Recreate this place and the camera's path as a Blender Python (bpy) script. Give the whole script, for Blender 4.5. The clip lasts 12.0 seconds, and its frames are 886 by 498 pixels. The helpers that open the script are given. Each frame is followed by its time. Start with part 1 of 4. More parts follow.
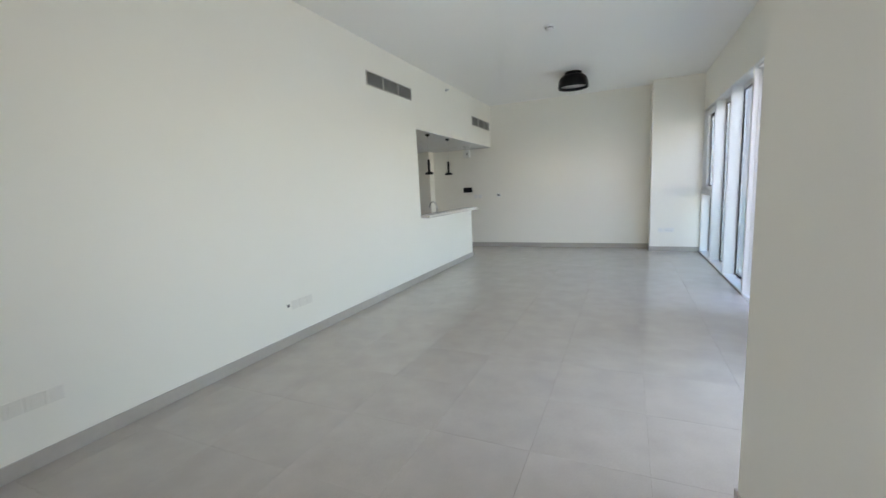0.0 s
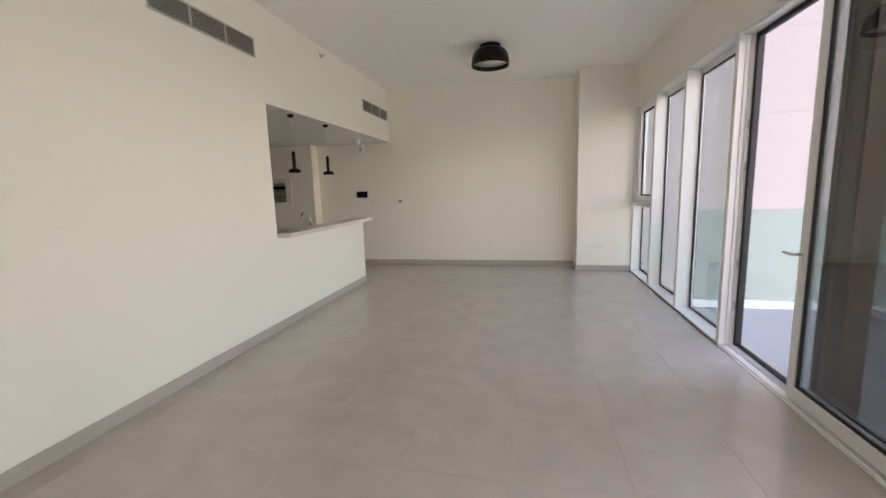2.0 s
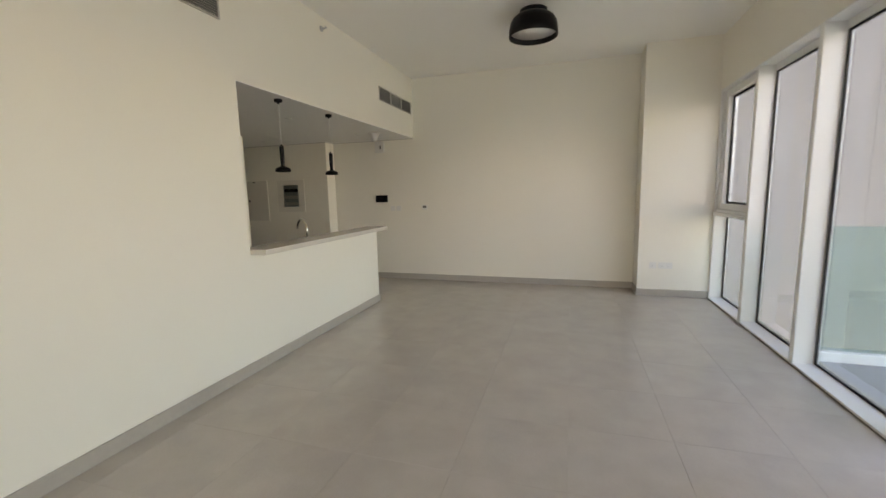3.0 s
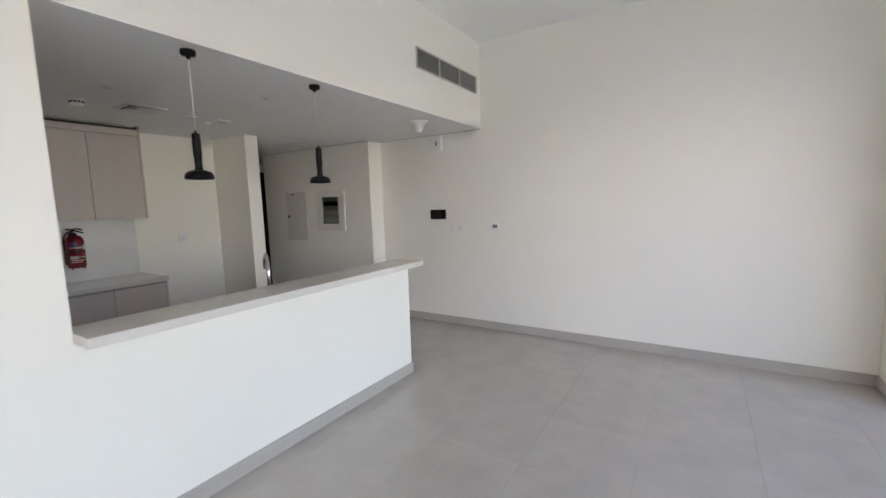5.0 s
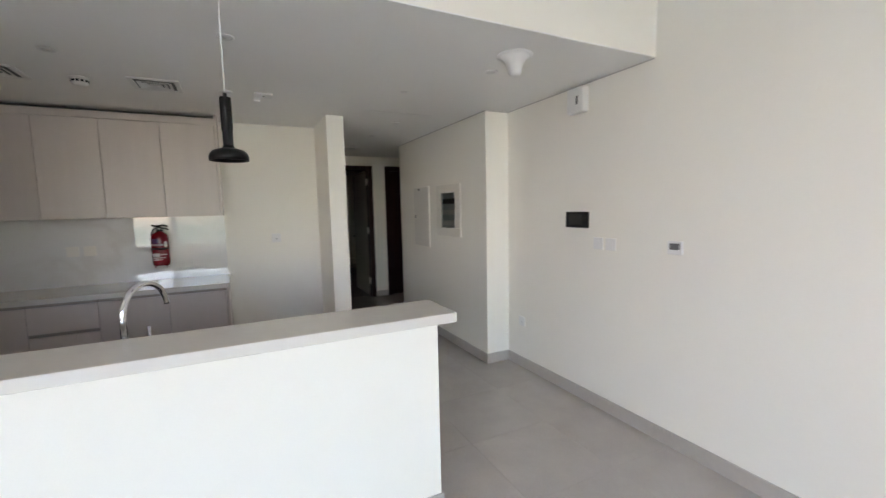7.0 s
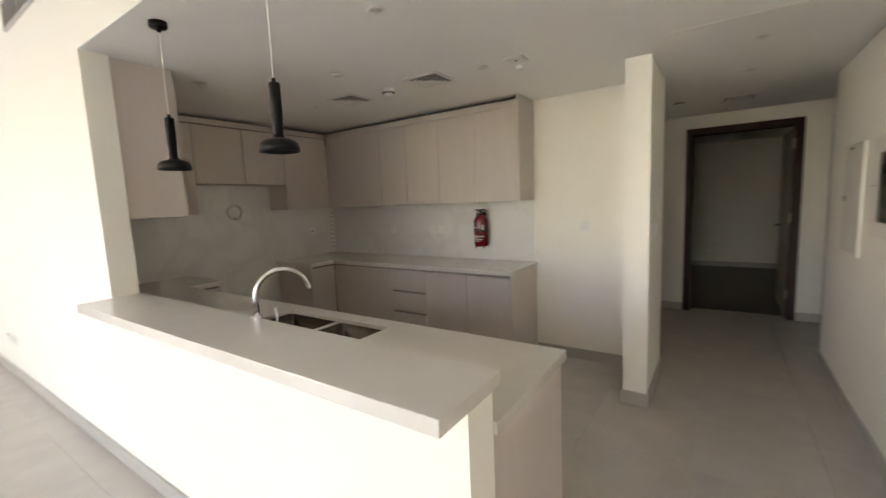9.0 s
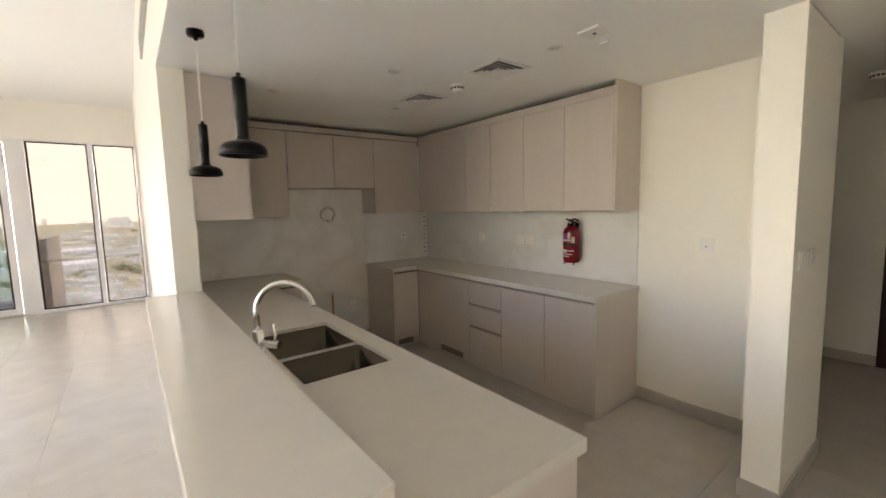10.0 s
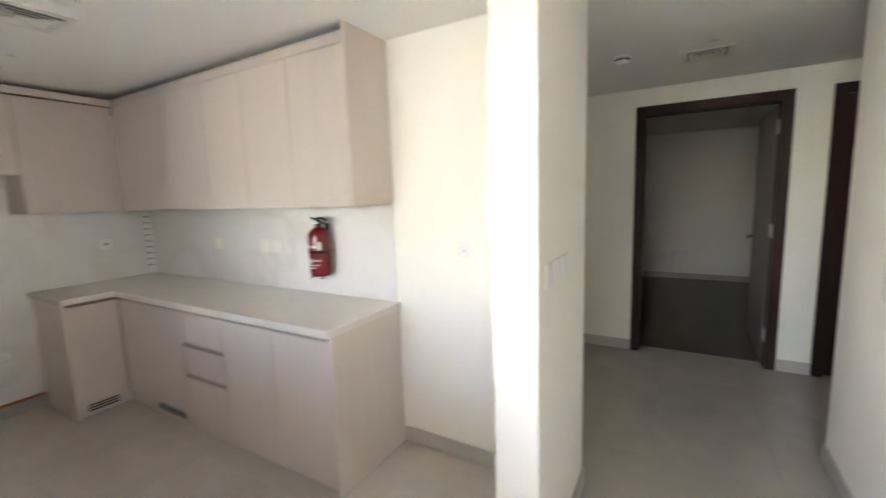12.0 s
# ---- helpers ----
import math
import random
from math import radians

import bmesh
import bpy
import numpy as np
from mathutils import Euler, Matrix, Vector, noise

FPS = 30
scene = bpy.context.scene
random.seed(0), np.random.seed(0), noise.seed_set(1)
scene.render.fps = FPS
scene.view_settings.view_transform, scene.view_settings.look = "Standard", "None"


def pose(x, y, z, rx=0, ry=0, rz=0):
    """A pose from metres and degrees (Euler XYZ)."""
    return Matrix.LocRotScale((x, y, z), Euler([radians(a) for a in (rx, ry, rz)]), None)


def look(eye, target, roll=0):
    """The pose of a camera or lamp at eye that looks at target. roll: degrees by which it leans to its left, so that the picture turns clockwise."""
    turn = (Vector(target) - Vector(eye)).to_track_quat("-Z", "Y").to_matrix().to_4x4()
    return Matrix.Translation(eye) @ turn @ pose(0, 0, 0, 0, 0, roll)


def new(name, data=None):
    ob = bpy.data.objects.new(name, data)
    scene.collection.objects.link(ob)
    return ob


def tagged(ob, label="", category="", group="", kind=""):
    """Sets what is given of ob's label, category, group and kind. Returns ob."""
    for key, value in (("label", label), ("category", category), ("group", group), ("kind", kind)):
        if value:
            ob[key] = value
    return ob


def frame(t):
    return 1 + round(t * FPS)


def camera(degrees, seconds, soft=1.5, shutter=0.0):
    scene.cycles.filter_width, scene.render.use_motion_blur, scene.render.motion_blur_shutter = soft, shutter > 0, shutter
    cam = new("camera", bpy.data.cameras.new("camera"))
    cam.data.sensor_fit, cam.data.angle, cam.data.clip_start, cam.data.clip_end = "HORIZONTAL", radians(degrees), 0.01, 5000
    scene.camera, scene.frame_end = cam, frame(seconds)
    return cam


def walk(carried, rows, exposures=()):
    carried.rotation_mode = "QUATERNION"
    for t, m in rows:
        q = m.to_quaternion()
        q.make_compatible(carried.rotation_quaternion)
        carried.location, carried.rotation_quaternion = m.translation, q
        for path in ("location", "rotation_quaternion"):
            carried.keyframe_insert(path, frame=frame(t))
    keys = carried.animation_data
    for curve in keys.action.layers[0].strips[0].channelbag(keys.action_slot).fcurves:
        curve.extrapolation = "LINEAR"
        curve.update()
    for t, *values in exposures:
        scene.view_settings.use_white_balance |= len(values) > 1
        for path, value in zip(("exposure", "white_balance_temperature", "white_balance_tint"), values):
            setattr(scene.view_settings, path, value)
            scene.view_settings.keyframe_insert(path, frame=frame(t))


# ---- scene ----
cam = camera(94.5, 12.0, shutter=0.35)
PATH = [
    (0, (3.04, -8.232, 1.456), (2.221, -6.43, 1.168), -2.8),
    (0.5, (2.915, -7.877, 1.454), (2.301, -6.0, 1.138), -2.7),
    (1, (2.83, -7.369, 1.501), (2.339, -5.459, 1.167), -2.3),
    (1.5, (2.739, -6.842, 1.485), (2.34, -4.909, 1.165), -1.8),
    (2, (2.665, -6.271, 1.481), (2.251, -4.336, 1.189), -1.7),
    (2.5, (2.635, -5.678, 1.477), (2.15, -3.758, 1.196), -1.4),
    (3, (2.559, -5.102, 1.488), (1.965, -3.211, 1.216), -1.3),
    (3.5, (2.465, -4.518, 1.508), (1.744, -2.671, 1.248), -1.2),
    (5.5, (2.166, -2.4, 1.558), (0.956, -0.823, 1.336), -2.0),
    (6, (2.084, -1.862, 1.549), (0.696, -0.439, 1.328), -2.0),
    (6.5, (1.911, -1.337, 1.519), (0.335, -0.122, 1.317), -1.6),
    (8.5, (1.153, 0.349, 1.533), (-0.723, -0.298, 1.29), -2.1),
    (9, (0.831, 0.511, 1.521), (-0.812, -0.605, 1.287), -2.5),
    (9.5, (0.513, 0.596, 1.518), (-0.818, -0.881, 1.296), -2.3),
    (10, (0.197, 0.631, 1.543), (-1.01, -0.951, 1.341), -1.4),
    (10.5, (-0.029, 0.513, 1.533), (-1.225, -1.08, 1.347), -1.9),
    (11, (-0.2, 0.409, 1.541), (-1.437, -1.153, 1.365), -2.6),
    (11.5, (-0.445, 0.434, 1.522), (-1.879, -0.943, 1.303), -2.8),
    (12, (-0.948, 0.512, 1.538), (-2.663, -0.482, 1.275), -1.9),
]
walk(cam, [(t, look(eye, target, roll)) for t, eye, target, roll in PATH],
     exposures=[
         (0.0, 3.60, 7450, 22), (0.5, 3.51, 7800, 28), (1.0, 3.43, 8000, 30), (1.5, 3.34, 8700, 28), (2.0, 3.44, 9100, 31), (2.5, 3.34, 9600, 27),
         (3.0, 3.34, 9800, 27), (3.5, 3.66, 7700, 31), (5.5, 3.95, 7500, 31), (6.5, 4.12, 7500, 30), (8.5, 4.60, 8500, 31), (9.0, 4.60, 8800, 31),
         (9.5, 4.66, 8750, 29), (10.0, 4.76, 9100, 31), (10.5, 4.87, 8700, 29), (11.0, 5.04, 8500, 30), (11.5, 5.27, 7950, 31), (12.0, 5.74, 7650, 30)])

# ---- daylight: hazy sky, sun standing behind the building ----
SUN_AZ, SUN_EL = radians(300), radians(72)
world = bpy.data.worlds.new("sky")
scene.world = world
world.use_nodes = True
wn = world.node_tree
wn.nodes.clear()
sky = wn.nodes.new("ShaderNodeTexSky")
sky.sky_type = "NISHITA"
sky.sun_disc = False
sky.sun_elevation, sky.sun_rotation = SUN_EL, SUN_AZ
sky.air_density, sky.dust_density, sky.ozone_density = 1.0, 0.8, 1.0
bg = wn.nodes.new("ShaderNodeBackground")
bg.inputs["Strength"].default_value = 0.15
out = wn.nodes.new("ShaderNodeOutputWorld")
wn.links.new(sky.outputs["Color"], bg.inputs["Color"])
wn.links.new(bg.outputs["Background"], out.inputs["Surface"])
sun_data = bpy.data.lights.new("sun", "SUN")
sun_data.energy, sun_data.angle, sun_data.color = 0.6, radians(0.8), (1.0, 0.95, 0.88)
sun = new("sun", sun_data)
SUN_DIR = Vector((math.sin(SUN_AZ) * math.cos(SUN_EL), math.cos(SUN_AZ) * math.cos(SUN_EL), math.sin(SUN_EL)))
sun.matrix_world = look(SUN_DIR * 60, (0, 0, 0))


def window_light(name, eye, target, width, height, watts):
    """The sky's light in a window opening."""
    d = bpy.data.lights.new(name, "AREA")
    d.shape, d.size, d.size_y, d.energy, d.color = "RECTANGLE", width, height, watts, (0.74, 0.89, 1.0)
    new(name, d).matrix_world = look(eye, target)


window_light("window_light_side", (4.41, -5.68, 1.75), (0, -5.68, 1.2), 1.05, 1.6, 2.4)
window_light("window_light_end", (2.75, -8.42, 1.4), (2.75, 0, 1.4), 1.35, 2.4, 0.6)
scene.cycles.max_bounces, scene.cycles.diffuse_bounces = 16, 10


# ---- materials ----
def nodes_of(name):
    m = bpy.data.materials.new(name)
    m.use_nodes = True
    nt = m.node_tree
    return m, nt, nt.nodes["Principled BSDF"]


def surface(name, color, rough=0.5, metal=0.0, spread=0.06, big=1.5, fine=60.0, bump=0.05, coat=0.0,
            stretch=(1, 1, 1), pieces=False, spec=0.5, rough_spread=0.06):
    """A paint, stone, laminate or metal with slow clouds, fine grain and slight relief."""
    m, nt, bsdf = nodes_of(name)
    tc = nt.nodes.new("ShaderNodeTexCoord")
    mp = nt.nodes.new("ShaderNodeMapping")
    mp.inputs["Scale"].default_value = stretch
    nt.links.new(tc.outputs["Object"], mp.inputs["Vector"])
    vec = mp.outputs["Vector"]
    if pieces:
        info = nt.nodes.new("ShaderNodeObjectInfo")
        mul = nt.nodes.new("ShaderNodeMath")
        mul.operation = "MULTIPLY"
        mul.inputs[1].default_value = 37.0
        nt.links.new(info.outputs["Random"], mul.inputs[0])
        add = nt.nodes.new("ShaderNodeVectorMath")
        add.operation = "ADD"
        nt.links.new(vec, add.inputs[0])
        nt.links.new(mul.outputs[0], add.inputs[1])
        vec = add.outputs[0]
    n1 = nt.nodes.new("ShaderNodeTexNoise")
    n1.inputs["Scale"].default_value, n1.inputs["Detail"].default_value = big, 5.0
    n2 = nt.nodes.new("ShaderNodeTexNoise")
    n2.inputs["Scale"].default_value, n2.inputs["Detail"].default_value = fine, 3.0
    nt.links.new(vec, n1.inputs["Vector"])
    nt.links.new(vec, n2.inputs["Vector"])
    mixn = nt.nodes.new("ShaderNodeMath")
    mixn.operation = "MULTIPLY_ADD"
    mixn.inputs[1].default_value = 0.4
    nt.links.new(n2.outputs["Fac"], mixn.inputs[0])
    sc = nt.nodes.new("ShaderNodeMath")
    sc.operation = "MULTIPLY"
    sc.inputs[1].default_value = 0.6
    nt.links.new(n1.outputs["Fac"], sc.inputs[0])
    nt.links.new(sc.outputs[0], mixn.inputs[2])
    fac = mixn.outputs[0]
    ramp = nt.nodes.new("ShaderNodeValToRGB")
    ramp.color_ramp.elements[0].position, ramp.color_ramp.elements[1].position = 0.3, 0.7
    ramp.color_ramp.elements[0].color = (*[c * (1 - spread) for c in color], 1)
    ramp.color_ramp.elements[1].color = (*[min(1, c * (1 + spread)) for c in color], 1)
    nt.links.new(fac, ramp.inputs["Fac"])
    nt.links.new(ramp.outputs["Color"], bsdf.inputs["Base Color"])
    rr = nt.nodes.new("ShaderNodeMapRange")
    rr.inputs["To Min"].default_value, rr.inputs["To Max"].default_value = max(0.02, rough - rough_spread), min(1, rough + rough_spread)
    nt.links.new(n1.outputs["Fac"], rr.inputs["Value"])
    nt.links.new(rr.outputs["Result"], bsdf.inputs["Roughness"])
    bsdf.inputs["Metallic"].default_value = metal
    bsdf.inputs["Specular IOR Level"].default_value = spec
    bsdf.inputs["Coat Weight"].default_value = coat
    bsdf.inputs["Coat Roughness"].default_value = 0.08
    if bump:
        b = nt.nodes.new("ShaderNodeBump")
        b.inputs["Strength"].default_value, b.inputs["Distance"].default_value = bump, 0.004
        nt.links.new(fac, b.inputs["Height"])
        nt.links.new(b.outputs["Normal"], bsdf.inputs["Normal"])
    return m


def glass(name, tint, ior=1.8, rough=0.0):
    m, nt, bsdf = nodes_of(name)
    nt.nodes.remove(bsdf)
    tr, gl = nt.nodes.new("ShaderNodeBsdfTransparent"), nt.nodes.new("ShaderNodeBsdfGlossy")
    fr, mix = nt.nodes.new("ShaderNodeFresnel"), nt.nodes.new("ShaderNodeMixShader")
    tr.inputs["Color"].default_value = (*tint, 1)
    gl.inputs["Roughness"].default_value = rough
    fr.inputs["IOR"].default_value = ior
    nt.links.new(fr.outputs["Fac"], mix.inputs["Fac"])
    nt.links.new(tr.outputs[0], mix.inputs[1])
    nt.links.new(gl.outputs[0], mix.inputs[2])
    nt.links.new(mix.outputs[0], nt.nodes["Material Output"].inputs["Surface"])
    return m


def clear(name, tint):
    m, nt, bsdf = nodes_of(name)
    nt.nodes.remove(bsdf)
    tr = nt.nodes.new("ShaderNodeBsdfTransparent")
    tr.inputs["Color"].default_value = (*tint, 1)
    nt.links.new(tr.outputs[0], nt.nodes["Material Output"].inputs["Surface"])
    return m


def marble(name):
    m, nt, bsdf = nodes_of(name)
    tc = nt.nodes.new("ShaderNodeTexCoord")
    n0 = nt.nodes.new("ShaderNodeTexNoise")
    n0.inputs["Scale"].default_value, n0.inputs["Detail"].default_value, n0.inputs["Distortion"].default_value = 1.1, 7.0, 0.7
    ramp = nt.nodes.new("ShaderNodeValToRGB")
    e = ramp.color_ramp.elements
    e[0].position, e[0].color = 0.44, (0.80, 0.79, 0.77, 1)
    e[1].position, e[1].color = 0.56, (0.80, 0.79, 0.77, 1)
    v = e.new(0.5)
    v.color = (0.69, 0.665, 0.625, 1)
    n1 = nt.nodes.new("ShaderNodeTexNoise")
    n1.inputs["Scale"].default_value = 0.9
    mixc = nt.nodes.new("ShaderNodeMix")
    mixc.data_type = "RGBA"
    mixc.inputs["B"].default_value = (0.76, 0.75, 0.73, 1)
    nt.links.new(tc.outputs["Object"], n0.inputs["Vector"])
    nt.links.new(tc.outputs["Object"], n1.inputs["Vector"])
    nt.links.new(n0.outputs["Fac"], ramp.inputs["Fac"])
    nt.links.new(n1.outputs["Fac"], mixc.inputs["Factor"])
    nt.links.new(ramp.outputs["Color"], mixc.inputs["A"])
    nt.links.new(mixc.outputs["Result"], bsdf.inputs["Base Color"])
    bsdf.inputs["Roughness"].default_value = 0.025
    bsdf.inputs["Specular IOR Level"].default_value = 0.9
    return m


PAINT = surface("cream_wall_paint", (0.87, 0.838, 0.765), 0.62, spread=0.02, big=0.7, fine=150, bump=0.06, spec=0.3)
CEIL = surface("white_ceiling_paint", (0.90, 0.893, 0.87), 0.7, spread=0.015, big=0.6, fine=140, bump=0.04, spec=0.3)
TILE = surface("grey_porcelain", (0.47, 0.428, 0.388), 0.21, spread=0.085, big=4.5, fine=150, bump=0.0, pieces=True, spec=0.7, rough_spread=0.0)
GROUT = surface("tile_grout", (0.385, 0.35, 0.31), 0.9, spread=0.1, fine=90)
# The dim room's lack of light is put into this dark floor colour.
DIM_FLOOR = surface("unlit_floor_shade", (0.10, 0.08, 0.062), 0.4, spread=0.12, big=2, fine=40, stretch=(0.6, 6, 1))
SKIRT = surface("grey_porcelain_skirting", (0.46, 0.42, 0.38), 0.35, spread=0.07, big=2.5, fine=30, bump=0.03)
WHITE_FRAME = surface("white_powder_coat", (0.80, 0.80, 0.80), 0.35, spread=0.015, big=2, fine=200, bump=0.02)
GREY_JOINT = surface("grey_sealant", (0.20, 0.19, 0.175), 0.7, spread=0.1)
GASKET = surface("black_rubber", (0.012, 0.012, 0.014), 0.6, spread=0.2)
ALU = surface("brushed_aluminium", (0.55, 0.55, 0.56), 0.35, metal=1.0, spread=0.06, stretch=(8, 1, 1))
PANE = glass("clear_glass", (0.60, 0.66, 0.65))
LEAF_GLASS = glass("grey_tinted_glass", (0.40, 0.42, 0.41))
SOLAR = glass("solar_control_glass", (0.066, 0.068, 0.064))
TEAL = glass("teal_glass", (0.60, 0.83, 0.80), 1.5)
PANE_BACK = clear("clear_glass_outer_face", (0.97, 0.98, 0.98))
BRONZE_PANEL = surface("bronze_cladding", (0.11, 0.066, 0.05), 0.4, spread=0.12, big=3, fine=40)
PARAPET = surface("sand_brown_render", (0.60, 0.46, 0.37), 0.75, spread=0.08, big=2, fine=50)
PINK = surface("pale_pink_render", (0.30, 0.285, 0.296), 0.75, spread=0.03, big=0.5, fine=60)
BALC = surface("pale_balcony_tile", (0.30, 0.30, 0.31), 0.6, spread=0.05)
LAMINATE = surface("taupe_laminate", (0.585, 0.508, 0.462), 0.36, spread=0.03, big=3.0, fine=70, bump=0.03, stretch=(6, 6, 0.5))
LAM_DARK = surface("taupe_carcass", (0.20, 0.17, 0.15), 0.5, spread=0.06, stretch=(6, 6, 0.5))
CHANNEL = surface("anodised_channel", (0.33, 0.29, 0.255), 0.4, metal=0.4, spread=0.05)
QUARTZ = surface("beige_quartz", (0.67, 0.635, 0.58), 0.11, spread=0.03, big=9, fine=320, bump=0.0, rough_spread=0.04)
MARBLE = marble("white_marble")
STEEL = surface("satin_stainless", (0.105, 0.086, 0.066), 0.24, metal=1.0, spread=0.08, big=3, fine=90, stretch=(1, 20, 1))
CHROME = surface("polished_chrome", (0.78, 0.78, 0.79), 0.05, metal=1.0, spread=0.02, bump=0.0, rough_spread=0.02)
BLACK = surface("satin_black_metal", (0.0035, 0.0033, 0.0033), 0.36, spread=0.25, big=6, fine=120, spec=0.25)
BLACK_IN = surface("matt_black", (0.01, 0.01, 0.01), 0.7, spread=0.2)
OPAL = surface("opal_acrylic", (0.72, 0.70, 0.68), 0.4, spread=0.02)
PLASTIC = surface("white_plastic", (0.80, 0.79, 0.77), 0.35, spread=0.02, bump=0.01)
COVER = surface("ivory_plastic", (0.79, 0.755, 0.69), 0.45, spread=0.02, bump=0.01)
GREY_PLASTIC = surface("grey_plastic", (0.16, 0.16, 0.155), 0.4, spread=0.05)
SERVICE_DOOR = surface("off_white_enamel", (0.70, 0.67, 0.61), 0.4, spread=0.02)
LOUVRE = surface("grey_white_louvre", (0.52, 0.495, 0.46), 0.45, spread=0.03)
SCREEN = surface("dark_glass_screen", (0.008, 0.008, 0.01), 0.08, spread=0.1, bump=0.0)
RED = surface("red_enamel", (0.17, 0.004, 0.010), 0.2, spread=0.06, big=8, fine=90, bump=0.01)
LABEL = surface("pale_label", (0.55, 0.48, 0.46), 0.5, spread=0.04)
COPPER = surface("aged_copper", (0.48, 0.22, 0.11), 0.42, metal=0.8, spread=0.3, big=20, fine=120)
DOOR_LEAF = surface("pale_greige_veneer", (0.30, 0.28, 0.245), 0.4, spread=0.08, big=4, fine=60, stretch=(8, 8, 0.6))
DARK_WOOD = surface("dark_wenge", (0.035, 0.012, 0.011), 0.5, spec=0.2, spread=0.3, big=5, fine=60, stretch=(8, 8, 0.6), bump=0.06)
CORD = surface("white_flex", (0.75, 0.75, 0.72), 0.5, spread=0.02)
# Shade of the open gap over the wall cabinets, put into a dark colour.
GAP = surface("gap_shade", (0.16, 0.14, 0.125), 0.8, spread=0.1)
FADED = surface("dried_adhesive", (0.70, 0.69, 0.66), 0.7, spread=0.08, fine=90)
HOSE = surface("grey_putty", (0.60, 0.585, 0.55), 0.8, spread=0.1, fine=120, bump=0.3)
SAND = surface("sandy_ground", (0.42, 0.39, 0.25), 0.95, spread=0.35, big=0.012, fine=0.09, bump=0.0)
ROOF = surface("white_roof", (0.72, 0.72, 0.69), 0.8, spread=0.12, big=0.02, fine=0.4, bump=0.0)
LEAF = surface("dusty_tree_green", (0.15, 0.16, 0.07), 0.9, spread=0.4, big=0.05, fine=0.8, bump=0.0)
# Distance haze over the far towers is put into this pale colour.
HAZE_TOWER = surface("hazed_concrete", (0.86, 0.86, 0.84), 0.8, spread=0.1, big=0.01, fine=0.1, bump=0.0)


# ---- mesh helpers ----
def add_box(bm, x0, y0, z0, x1, y1, z1, bevel=0.0):
    r = bmesh.ops.create_cube(bm, size=1.0)
    c = Vector(((x0 + x1) / 2, (y0 + y1) / 2, (z0 + z1) / 2))
    for v in r["verts"]:
        v.co = Vector((v.co.x * abs(x1 - x0), v.co.y * abs(y1 - y0), v.co.z * abs(z1 - z0))) + c
    if bevel:
        edges = list({e for v in r["verts"] for e in v.link_edges})
        bmesh.ops.bevel(bm, geom=edges, offset=bevel, segments=2, affect="EDGES", profile=0.5)
    return bm


def box(x0, y0, z0, x1, y1, z1, bevel=0.0):
    return add_box(bmesh.new(), x0, y0, z0, x1, y1, z1, bevel)


def boxes(rows, bevel=0.0):
    bm = bmesh.new()
    for r in rows:
        add_box(bm, *r, bevel=bevel)
    return bm


def cells(xs, ys, keep, z0, z1):
    """One welded slab from the cells of a grid for which keep(x, y) holds."""
    bm, made = bmesh.new(), {}
    def v(i, j, k):
        if (i, j, k) not in made:
            made[(i, j, k)] = bm.verts.new((xs[i], ys[j], (z0, z1)[k]))
        return made[(i, j, k)]
    on = {(i, j) for i in range(len(xs) - 1) for j in range(len(ys) - 1) if keep((xs[i] + xs[i + 1]) / 2, (ys[j] + ys[j + 1]) / 2)}
    for i, j in on:
        bm.faces.new((v(i, j, 1), v(i + 1, j, 1), v(i + 1, j + 1, 1), v(i, j + 1, 1)))
        bm.faces.new((v(i, j + 1, 0), v(i + 1, j + 1, 0), v(i + 1, j, 0), v(i, j, 0)))
        for di, dj, a, b in ((-1, 0, (i, j), (i, j + 1)), (1, 0, (i + 1, j + 1), (i + 1, j)), (0, -1, (i + 1, j), (i, j)), (0, 1, (i, j + 1), (i + 1, j + 1))):
            if (i + di, j + dj) not in on:
                bm.faces.new((v(*b, 1), v(*a, 1), v(*a, 0), v(*b, 0)))
    bmesh.ops.recalc_face_normals(bm, faces=bm.faces)
    return bm


def lathe(profile, steps=32, bm=None, at=(0, 0, 0)):
    """A turned body from (radius, height) pairs."""
    bm = bm or bmesh.new()
    rings = []
    for r, z in profile:
        if r < 1e-6:
            rings.append([bm.verts.new((at[0], at[1], at[2] + z))])
        else:
            rings.append([bm.verts.new((at[0] + r * math.cos(2 * math.pi * i / steps), at[1] + r * math.sin(2 * math.pi * i / steps), at[2] + z)) for i in range(steps)])
    for a, b in zip(rings, rings[1:]):
        for i in range(steps):
            j = (i + 1) % steps
            if len(a) == 1 and len(b) == 1:
                continue
            if len(a) == 1:
                bm.faces.new((a[0], b[j], b[i]))
            elif len(b) == 1:
                bm.faces.new((a[i], a[j], b[0]))
            else:
                bm.faces.new((a[i], a[j], b[j], b[i]))
    bmesh.ops.recalc_face_normals(bm, faces=bm.faces)
    for f in bm.faces:
        f.smooth = True
    return bm


